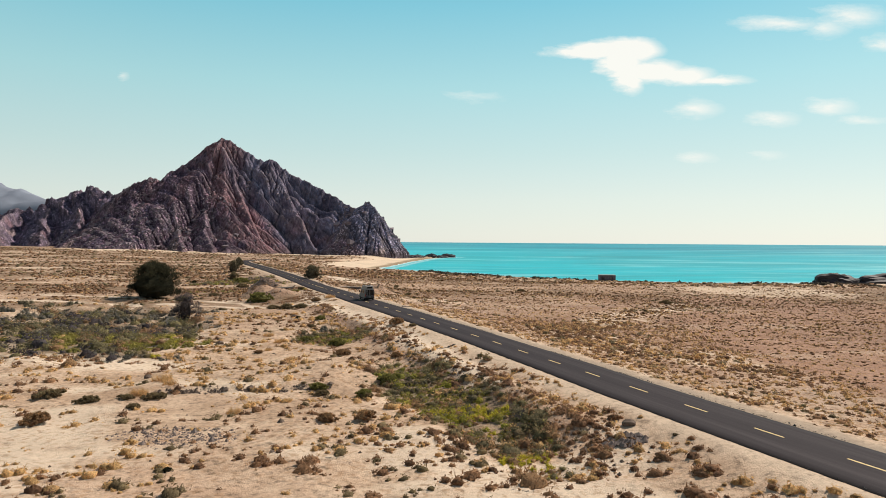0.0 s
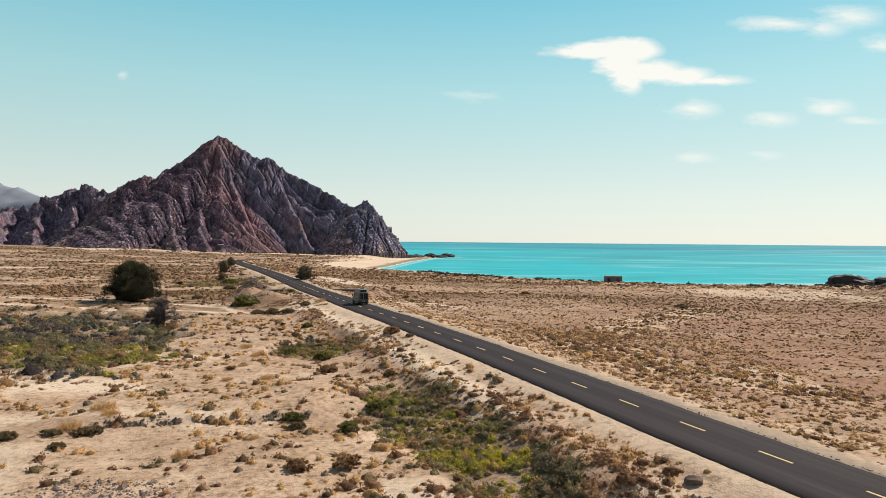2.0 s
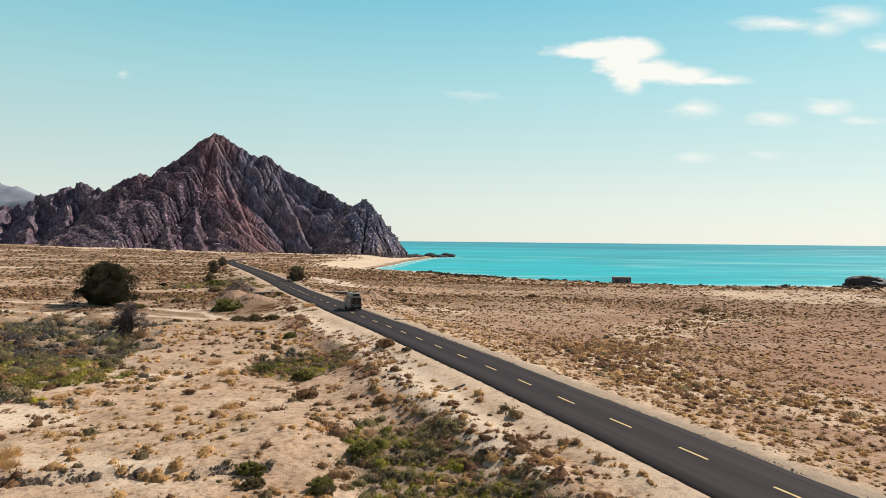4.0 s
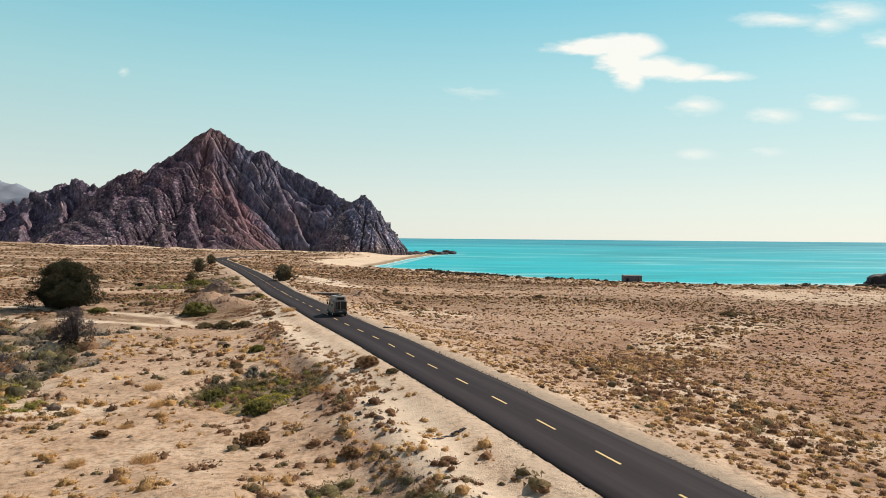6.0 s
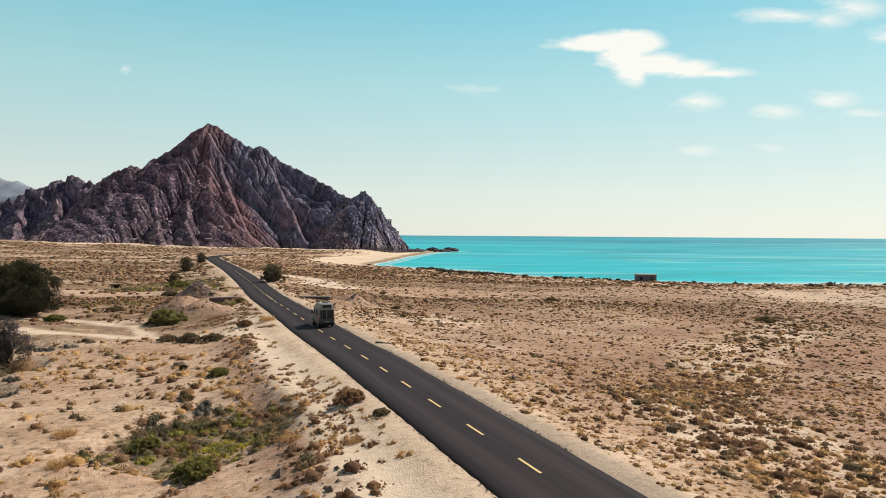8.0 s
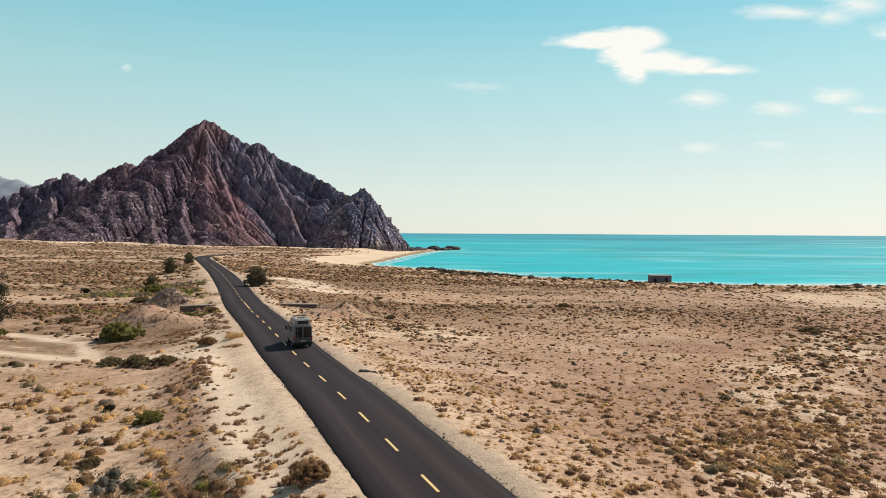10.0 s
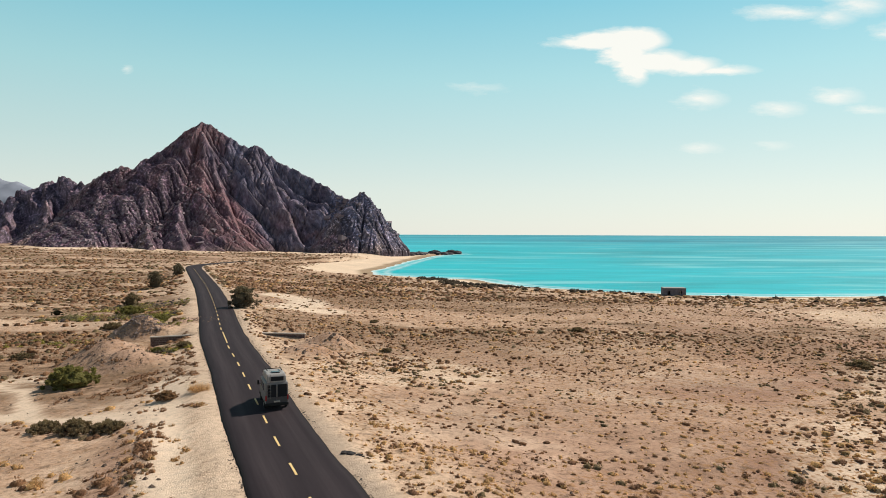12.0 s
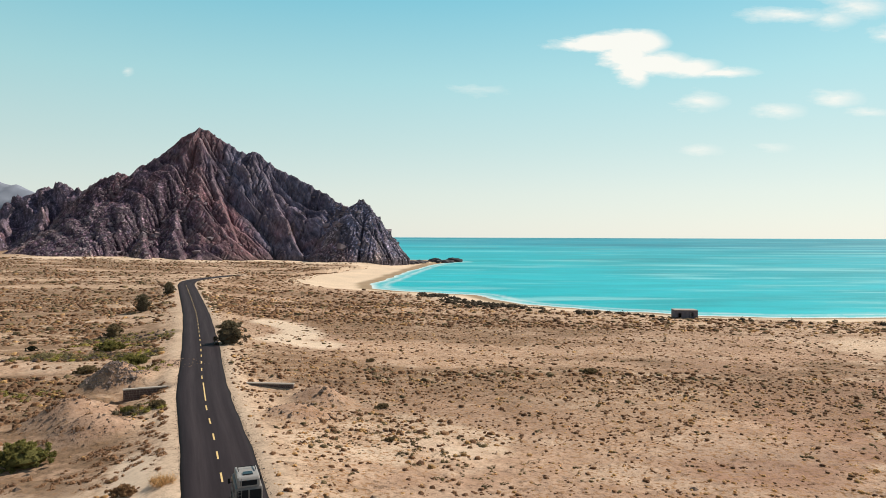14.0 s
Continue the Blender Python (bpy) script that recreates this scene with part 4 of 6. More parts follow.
def heath(x, y, side):
    """1 where low brown growth lies thick over the ground, in long belts."""
    inland = smooth(0.38, 0.50, fractal(x * 0.30 / 20, y / 20, 217)) * smooth(118, 150, y)
    seaward = smooth(0.38, 0.53, fractal(x * 0.35 / 15, y / 15, 227)) * smooth(150, 205, y)
    return np.where(side > 0, seaward, inland) * (1 - track_mask(x, y))


def track_mask(x, y):
    """Bare sandy strips where nothing grows."""
    m = np.zeros(x.shape)
    for line, wide in zip(TRACKS, (1.8, 1.5, 1.1, 4.8)):
        m = np.maximum(m, 1 - smooth(wide * 0.6, wide * 1.4, line_distance(x, y, line)[0] + (fractal(x / 4, y / 4, 67, 2) - 0.5) * 1.5))
    return m


def bay_share(x, y):
    """1 where the beach of the bay lies broad."""
    return np.maximum(smooth(45, 5, np.hypot(x + 62, (y - 490) / 3.0) - 28), 0.7 * smooth(62, 30, x) * (y < 420))


def heaps(x, y):
    """1 on the bare heaps of earth and the pale dune by the shore."""
    m = 0.6 * smooth(0.12, 0.5, oval(x, y, 108, 232, 40, 30))
    for cx, cy, r, h in MOUNDS[:6]:
        m = np.maximum(m, 1 - smooth(0.7, 1.0, np.hypot(x - cx, y - cy) / r))
    return m


def open_ground(x, y):
    """Where scrub may grow: off the road and its verge, off tracks, mountain and beach."""
    d, side, _ = line_distance(x, y, ROAD_CURVE)
    c = coast_distance(x, y)
    bare = np.maximum(track_mask(x, y), smooth(0.60, 0.70, fractal(x / 22, y / 12, 65)))
    verge = np.where(side > 0, np.where(y > 140, smooth(3.5, 4.1, d), smooth(4.3, 5.2, d)), np.where(y > 150, smooth(4.3, 5.4, d), np.where(y < 80, smooth(4.2, 5.4, d), smooth(5.2, 7.0, d))))
    bay = 15 * bay_share(x, y)
    return verge * smooth(10 + bay, 24 + bay, c) * (mountain_height(x, y) < -1) * (1 - np.where(side > 0, 0.35, np.where(y < 105, 0.5, 0.85)) * bare) * (1 - 0.85 * heaps(x, y)) * np.where(y > 540, 1 - 0.85 * smooth(-4, 3, mountain_height(x, y + 30)), 1)


def build_scrub():
    rng = np.random.default_rng(7)
    def clumps(x, y, scale, seed, a, b):
        return smooth(a, b, fractal(x / scale, y / scale, seed))
    def right(x, y):
        return line_distance(x, y, ROAD_CURVE)[1] > 0
    def bank(x, y):
        return np.exp(-((line_distance(x, y, ROAD_CURVE)[0] - 9.5) / 2.0) ** 2)
    def in_near(x, y):
        return (x > -48) & (x < 42) & (y > 28) & (y < 128)
    def in_middle(x, y):
        return (x > -130) & (x < 135) & (y > 5) & (y < 310)
    def verge(x, y, at, wide):
        return np.exp(-((line_distance(x, y, ROAD_CURVE)[0] - at) / wide) ** 2)
    def in_back(x, y):
        return (x > -150) & (x < 150) & (y > 200) & (y < 320)
    zones = [("near", 0.96, (-48, 42, 28, 128), 16, 1.0, 1.0, 3), ("middle", 1.30, (-110, 120, 5, 200), 2, 0.90, 0.85, 3), ("back", 1.58, (-150, 150, 200, 320), 0, 0.88, 0.66, 2), ("far", 2.5, (-480, 330, 60, 650), 0, 1.25, 0.6, 1)]
    def band(x, y):
        return heath(x, y, np.where(right(x, y), 1, -1))
    def straw(x, y):
        inland = np.where(y > 185, 0.12 + 0.15 * band(x, y), 0.03 + 0.34 * clumps(x * 0.6, y, 6, 203, 0.50, 0.62) + 0.22 * verge(x, y, 8.5, 3.0))
        return np.where(right(x, y), 0.44 + 0.48 * clumps(x, y, 9, 201, 0.42, 0.60) + 0.3 * verge(x, y, 7.5, 2.5) - 0.15 * field_wash(x, y), inland) * (1 - 0.72 * smooth(120, 185, y))
    def brown(x, y):
        inland = np.where(y > 165, 0.18 + 0.62 * band(x, y), 0.03 + 0.22 * clumps(x * 0.7, y, 9, 213, 0.50, 0.64) + 0.5 * smooth(142, 150, y) * clumps(x, y, 5, 225, 0.42, 0.55) + 0.5 * bank(x, y) * clumps(x, y, 5, 215, 0.36, 0.55) + 0.5 * verge(x, y, 8, 4) * smooth(145, 155, y) * clumps(x, y, 4, 219, 0.35, 0.5))
        return np.where(right(x, y), 0.46 + 0.42 * clumps(x * 0.7, y, 14, 211, 0.42, 0.60) - 0.15 * smooth(165, 200, y) + 0.55 * band(x, y) + 0.10 * field_wash(x, y), inland)
    def olive(x, y):
        return np.where(right(x, y), 0.02 + 0.05 * clumps(x, y, 18, 221, 0.46, 0.64) + 0.10 * field_wash(x, y) + 0.10 * smooth(150, 200, y) + 0.3 * verge(x, y, 4.2, 0.5) * smooth(140, 150, y), 0.02 + 0.14 * clumps(x, y, 15, 223, 0.48, 0.66) + 0.2 * band(x, y) * (y > 185))
    kinds = [("straw_tufts", STRAW, "dry golden straw tufts on sandy ground", 0.34, 0.29, 0.45, straw), ("brown_scrub", BROWN, "low brown desert scrub dotting the plain", 0.38, 0.31, 0.7, brown),
             ("olive_scrub", OLIVE, "low olive-grey desert scrub dotting the plain", 0.42, 0.33, 0.95, olive)]
    for name, mat, label, r, t, leafy, density in kinds:
        for zone, cell, (x0, x1, y0, y1), blades, grow, rise, kids in zones:
            def wanted(x, y):
                if zone == "middle":
                    skip = in_near(x, y)
                elif zone == "far":
                    skip = in_back(x, y) | ((x > -110) & (x < 120) & (y < 200))
                else:
                    skip = np.zeros(x.shape, bool)
                share = 0.12 if (zone == "far" and name == "straw_tufts") else 1.0
                return np.where(skip, 0, density(x, y) * open_ground(x, y) * share)
            x, y = scatter(rng, cell, x0, x1, y0, y1, wanted, kids)
            size = rng.lognormal(-0.16, 0.50, len(x)).clip(0.3, 2.3) * grow * np.where(right(x, y) & (y < 260), 0.58 + 0.30 * field_wash(x, y) + 0.22 * smooth(150, 210, y), np.where(y > 175, 1.12 + 0.3 * smooth(200, 240, y), 0.95))
            heart = 0.70 if blades > 10 else 0.85 if blades else 0.95
            ob = new(name, tuft_mesh(name, mat, x, y, height(x, y), r * size, t * size * rise, blades, leafy, 300 + len(x), rng.uniform(0, 1, len(x)), 5 if blades > 10 else 4, heart))
            tagged(ob, label, "scrub", kind="stuff")
    # a dark belt of salt scrub above the beach
    def belt(x, y):
        c = coast_distance(x, y)
        hummock = np.exp(-(((x - 12) / 12) ** 2 + ((y - 323) / 15) ** 2))
        return smooth(9, 13, c) * (1 - smooth(22, 34, c)) * (0.10 + 0.6 * clumps(x, y, 16, 231, 0.45, 0.6)) * np.where(x > 28, 0.45, 1.0) * (y < 470) * (x > -14) + hummock * smooth(4, 8, c) * 0.8
    x, y = scatter(rng, 1.6, -60, 260, 270, 460, belt)
    size = rng.lognormal(0, 0.3, len(x)) * 2.0
    ob = new("shore_scrub", tuft_mesh("shore_scrub", SALT, x, y, height(x, y), 0.5 * size, 0.36 * size, 10, 0.9, 991, rng.uniform(0, 0.6, len(x))))
    tagged(ob, "dark olive salt scrub along the top of the beach", "scrub", kind="stuff")


def build_thickets():
    rng = np.random.default_rng(17)
    plan = [("road", (-14, 16, 28, 84), 0.6, 1.2), ("left", (-105, -22, 68, 165), 1.25, 2.3), ("middle", (-30, -8, 88, 110), 0.52, 1.0), ("track", (-90, -32, 198, 212), 0.9, 1.3), ("far", (-78, -48, 216, 236), 0.8, 0.9)]
    for wash, (x0, x1, y0, y1), cell, grow in plan:
        for name, mat, share, r, label in (("green_thicket", GREEN, 0.6, 0.45, "yellow-green bushes crowding a damp hollow"), ("olive_thicket", THICKET, 0.75, 0.55, "olive bushes crowding a damp hollow"),
                                    ("brown_thicket", TAN, 0.45, 0.5, "brown dry bushes at the rim of a hollow"),
                                    ("grey_thicket", GREY, 0.4, 0.55, "grey leafless bushes crowding a dry hollow")):
            def wanted(x, y):
                w = washes(x, y)[wash]
                core = smooth(0.15, 0.42, w) * np.where((x < -30) & (wash == "left"), 0.35 * smooth(0.48, 0.58, fractal(x / 9, y / 9, 415, 2)), 0.5 + 0.5 * smooth(0.44, 0.56, fractal(x / 4, y / 4, 411, 2)) * 1.0) if name == "green_thicket" else smooth(0.08, 0.3, w)
                patch = smooth(0.20 if wash == "road" else 0.30, 0.40, fractal(x / 5, y / 5, 400 + len(name)))
                if name == "brown_thicket":
                    core = smooth(0.02, 0.12, w) * (1 - 0.65 * smooth(0.2, 0.35, w))
                elif name == "grey_thicket":
                    core = core * (x < -30)
                elif name == "olive_thicket":
                    core = core * (1 - 0.5 * smooth(0.3, 0.5, w) * (x > -30))
                return core * patch * share * (0.22 if wash == "left" else 0.45 if wash in ("road", "middle") else 0.7) * smooth(5.5, 7.5, line_distance(x, y, ROAD_CURVE)[0])
            x, y = scatter(rng, cell, x0, x1, y0, y1, wanted)
            if len(x) < 3:
                continue
            size = rng.lognormal(0, 0.3, len(x)) * grow
            ob = new(name, tuft_mesh(name, mat, x, y, height(x, y), r * size, 0.8 * r * size, 60, 0.85, 500 + len(x), rng.uniform(0, 1, len(x)), 7, 0.6))
            tagged(ob, label, "bushes", kind="stuff")


def lumpy(rng, x, y, r, lumps):
    """Each bush as a few domes of unequal height that grow into one another."""
    n = len(x)
    turn, far = rng.uniform(0, 6.28, (n, lumps)), np.sqrt(rng.uniform(0, 1, (n, lumps))) * 0.75
    lx, ly = x[:, None] + np.cos(turn) * far * r[:, None], y[:, None] + np.sin(turn) * far * r[:, None]
    wide = r[:, None] * rng.uniform(0.32, 0.58, (n, lumps))
    tall = r[:, None] * (1.0 - 0.65 * far ** 2) * rng.uniform(0.6, 1.1, (n, lumps))
    tint = np.clip(rng.uniform(0.1, 0.9, (n, 1)) + rng.uniform(-0.15, 0.15, (n, lumps)), 0, 1)
    return lx.ravel(), ly.ravel(), wide.ravel(), tall.ravel(), tint.ravel()


HOLLOW_RNG = np.random.default_rng(27)


def hollow(name, mat, label, tall, lumps, leafy, ovals, blades=54):
    """What grows in a hollow: ovals of (x, y, half width, half depth, turn, how many, least and most radius)."""
    xs, ys, rs = [], [], []
    for cx, cy, rx, ry, turn, count, least, most in ovals:
        a, q = HOLLOW_RNG.uniform(0, 6.28, count), np.sqrt(HOLLOW_RNG.uniform(0, 1, count)) * HOLLOW_RNG.uniform(0.8, 1.2, count)
        c, sn = math.cos(radians(turn)), math.sin(radians(turn))
        u, v = np.cos(a) * q * rx, np.sin(a) * q * ry
        xs.append(cx + u * c - v * sn)
        ys.append(cy + u * sn + v * c)
        rs.append(least + (most - least) * HOLLOW_RNG.uniform(0, 1, count) ** 1.6)
    x, y, r = np.concatenate(xs), np.concatenate(ys), np.concatenate(rs)
    off = line_distance(x, y, ROAD_CURVE)[0] > 3.9 + r
    x, y, r = x[off], y[off], r[off]
    lx, ly, wide, high, tint = lumpy(HOLLOW_RNG, x, y, r, lumps)
    ob = new(name, tuft_mesh(name, mat, lx, ly, height(lx, ly), wide, high * tall, blades, leafy, 700 + len(x), tint, 6, 0.62))
    tagged(ob, label, "bushes", kind="stuff")


def build_left_hollow():
    hollow("sage_bushes", SAGE, "grey-green sage bushes crowding a dry hollow", 0.85, 6, 0.95,
           [(-66, 130, 19, 9, 0, 54, 0.9, 2.0), (-56, 115, 11, 11, 0, 40, 0.8, 1.7), (-80, 118, 12, 12, 0, 30, 1.0, 2.0), (-41, 110, 4, 5, 0, 8, 0.8, 1.5), (-41, 82, 9, 3, -10, 22, 0.4, 0.9), (-36, 79, 5, 2, 0, 8, 0.4, 0.8)])
    hollow("dark_bushes", BUSH, "dark olive bushes in a damp hollow", 0.9, 6, 0.95,
           [(-64, 111, 14, 6, 0, 30, 0.9, 1.9), (-84, 143, 6, 3, 0, 6, 1.2, 2.2), (-41.5, 112.5, 2.4, 2.2, 0, 5, 1.0, 1.7), (-50, 104, 14, 5, 0, 30, 0.8, 1.5), (-43, 86, 8, 2.5, 0, 9, 0.6, 1.1)])
    hollow("meadow_bushes", MEADOW, "fresh green bushes crowding a damp hollow", 0.75, 6, 0.8,
           [(-47, 97, 11, 7, -15, 80, 0.7, 1.5), (-36, 90, 5, 4, 0, 34, 0.6, 1.2), (-44, 89, 9, 4, 0, 66, 0.6, 1.2), (-60, 101, 9, 6, 0, 26, 0.8, 1.5)])
    hollow("lime_grass", LIME, "bright yellow-green grass in a damp hollow", 0.7, 5, 0.25,
           [(-38, 92, 4.5, 2.5, 0, 7, 0.6, 1.1), (-52, 96, 5, 2.5, 0, 5, 0.6, 1.1), (-35.4, 80, 0.6, 0.6, 0, 2, 0.8, 1.1)])
    hollow("russet_bushes", RUSSET, "dry russet-brown bushes beside the hollow", 0.75, 6, 0.9,
           [(-48.4, 112.0, 2.4, 1.8, 0, 6, 1.0, 1.7), (-40, 79, 9, 3.0, -15, 24, 0.4, 0.8), (-31, 88, 2, 6, 0, 16, 0.4, 0.8), (-46, 76, 6, 3, 0, 10, 0.4, 0.7)])
    hollow("straw_clumps", STRAW, "golden straw clumps on a sandy rim", 0.8, 5, 0.3,
           [(-31, 84, 3, 6, 0, 18, 0.4, 0.8), (-27, 78, 5, 3, 15, 16, 0.35, 0.7), (-26, 71, 5, 2, 15, 10, 0.3, 0.6), (-18, 86, 6, 3, 0, 12, 0.3, 0.6)])


def build_road_hollow():
    hollow("dark_bushes", BUSH, "dark olive bushes in a damp hollow", 0.9, 6, 0.95, [(-2.5, 62, 3.2, 7, 22, 22, 0.5, 0.9), (1.5, 62, 2.0, 4, 22, 8, 0.5, 0.9)])
    hollow("meadow_bushes", MEADOW, "fresh green bushes crowding a damp hollow", 0.75, 6, 0.8, [(-0.4, 60.5, 3.4, 6.5, 22, 56, 0.4, 0.85), (-2.2, 67, 2.6, 3.0, 22, 14, 0.4, 0.8)])
    hollow("lime_grass", LIME, "bright yellow-green grass in a damp hollow", 1.0, 5, 0.25, [(1.4, 54.6, 3.0, 1.9, -15, 52, 0.4, 0.75), (4.8, 43.4, 1.4, 2.8, 20, 24, 0.35, 0.6), (3.6, 48.5, 0.8, 1.6, 20, 5, 0.3, 0.5)], 70)
    hollow("russet_bushes", RUSSET, "dry russet-brown bushes on the bank beside the road", 0.75, 6, 0.9,
           [(6.2, 56, 2.4, 9, 22, 56, 0.4, 0.8), (3.6, 65, 2.5, 3, 22, 16, 0.4, 0.75), (7.6, 45.5, 2.2, 4, 22, 20, 0.4, 0.8), (0.6, 47.5, 2.5, 2.5, 0, 10, 0.35, 0.7), (-1.9, 71.6, 3.5, 1.2, 10, 12, 0.35, 0.6)])
    hollow("straw_clumps", STRAW, "golden straw clumps on the bank beside the road", 0.8, 5, 0.3, [(7.5, 56, 1.2, 9, 22, 16, 0.3, 0.55), (8.6, 58, 1.4, 12, 22, 34, 0.25, 0.5), (6, 44, 5, 4, 0, 14, 0.3, 0.6)])


def build_middle_hollow():
    hollow("sage_bushes", SAGE, "grey-green sage bushes in a damp hollow", 0.9, 6, 0.95, [(-17.7, 103.2, 1.2, 1.2, 0, 3, 0.7, 1.0), (-21, 93, 2.5, 2, 0, 6, 0.3, 0.6)])
    hollow("dark_bushes", BUSH, "dark olive bushes in a damp hollow", 0.9, 6, 0.95, [(-20.5, 99.3, 1.8, 1.5, 0, 6, 0.7, 1.2), (-16.5, 99, 3, 1.2, 0, 6, 0.5, 0.9)])
    hollow("meadow_bushes", MEADOW, "fresh green bushes in a damp hollow", 0.75, 6, 0.8, [(-17.0, 95, 3.4, 2.6, 0, 26, 0.4, 0.8)])
    hollow("lime_grass", LIME, "bright yellow-green grass in a damp hollow", 0.7, 5, 0.25, [(-14.2, 95.6, 2.2, 2.2, 0, 14, 0.4, 0.7)])
    hollow("russet_bushes", RUSSET, "dry russet-brown bushes on a crumbling bank", 0.75, 6, 0.9,
           [(-13.2, 100, 1.8, 3.4, 22, 16, 0.4, 0.8), (-9.6, 101.5, 1.6, 6, 22, 18, 0.4, 0.7), (-13, 85.5, 3.6, 2.4, 0, 12, 0.4, 0.8), (-6.5, 94, 1.2, 3.5, 22, 7, 0.4, 0.7), (-8.8, 99, 2.2, 14, 22, 46, 0.3, 0.65), (-15.5, 113, 1.6, 6, 22, 16, 0.35, 0.7),
            (-22.3, 125.5, 1.6, 5, 15, 30, 0.35, 0.75), (-24, 132, 2.0, 2.0, 0, 8, 0.3, 0.6), (-24.2, 137.7, 3.2, 0.7, -4, 16, 0.3, 0.6)])
    hollow("straw_clumps", STRAW, "golden straw clumps on a crumbling bank", 0.8, 5, 0.3, [(-7.6, 92.5, 1.6, 2.5, 22, 8, 0.4, 0.7), (-7.6, 98, 2.0, 13, 22, 26, 0.3, 0.6), (-10, 86, 3, 3, 0, 9, 0.3, 0.6), (-22, 128, 2.5, 6, 22, 14, 0.3, 0.55), (-22, 137.3, 1.2, 0.5, 0, 5, 0.4, 0.6)])


def build_far_hollow():
    hollow("meadow_bushes", MEADOW, "fresh green bushes crowding a damp hollow", 0.6, 5, 0.8, [(-66, 221, 11, 8, 0, 54, 0.6, 1.3), (-47, 189, 5, 5, 0, 20, 0.6, 1.2), (-60, 178, 9, 3.0, 10, 26, 0.6, 1.2), (-38, 168, 4, 2.5, 0, 8, 0.6, 1.2)], 24)
    hollow("dark_bushes", BUSH, "dark olive bushes in a damp hollow", 0.7, 5, 0.95, [(-66, 224, 12, 8, 0, 14, 0.6, 1.2), (-62, 178, 8, 3, 10, 14, 0.6, 1.2), (-37, 167.5, 4, 2.5, 0, 8, 0.7, 1.3)], 24)
    hollow("russet_bushes", RUSSET, "low russet-brown scrub between heaps of earth", 0.6, 5, 0.9,
           [(-33, 150, 3.5, 6, 20, 44, 0.4, 0.9), (-30.8, 158, 2.2, 10, 22, 60, 0.4, 0.9), (-36.5, 173, 2.5, 8, 22, 30, 0.4, 0.8), (-27.0, 147.5, 1.2, 4, 22, 12, 0.3, 0.6), (-37, 146.5, 6, 1.6, 0, 18, 0.4, 0.8), (-42, 158, 3, 4, 0, 14, 0.4, 0.9), (-52, 168, 8, 4, 0, 30, 0.4, 0.9), (-33, 173, 4, 5, 0, 16, 0.4, 0.8)], 24)
    hollow("verge_grass", OLIVE, "olive-straw grass along the road's edge", 0.9, 4, 0.3, [(-23.2, 161, 0.5, 13, 22.5, 60, 0.3, 0.55), (-31.5, 181, 0.6, 9, 21, 30, 0.3, 0.6)], 24)


def build_field_runnel():
    hollow("runnel_scrub", OLIVE, "dark brown-olive scrub in a runnel on the plain", 0.6, 4, 0.9,
           [(-6, 158, 8, 7, 0, 70, 0.3, 0.75), (-12, 169, 6, 4, 0, 24, 0.3, 0.7), (4, 152, 8, 4, 15, 30, 0.3, 0.7), (46, 150, 7, 8, -35, 40, 0.4, 0.9), (60, 156, 7, 3, 0, 16, 0.5, 1.1)], 14)
    hollow("straw_clumps", STRAW, "orange straw clumps on the plain", 0.8, 4, 0.3, [(-6, 133, 2.2, 1.0, 0, 22, 0.3, 0.5), (2, 118, 5, 4, 0, 24, 0.25, 0.5), (15, 92, 3, 7, 22, 30, 0.25, 0.5), (22, 74, 3, 8, 22, 30, 0.25, 0.5)], 30)


# ---- things ----
def tube(bm, points, radii, sides=7):
    rings = []
    for k, (p, r) in enumerate(zip(points, radii)):
        p = Vector(p)
        way = (Vector(points[min(k + 1, len(points) - 1)]) - Vector(points[max(k - 1, 0)])).normalized()
        u = way.orthogonal().normalized()
        v = way.cross(u)
        rings.append([bm.verts.new(p + (u * math.cos(a) + v * math.sin(a)) * r) for a in np.linspace(0, 2 * math.pi, sides, endpoint=False)])
    for a, b in zip(rings[:-1], rings[1:]):
        for k in range(sides):
            bm.faces.new((a[k], a[(k + 1) % sides], b[(k + 1) % sides], b[k]))
    bm.faces.new(rings[0][::-1])
    bm.faces.new(rings[-1])
    return bm


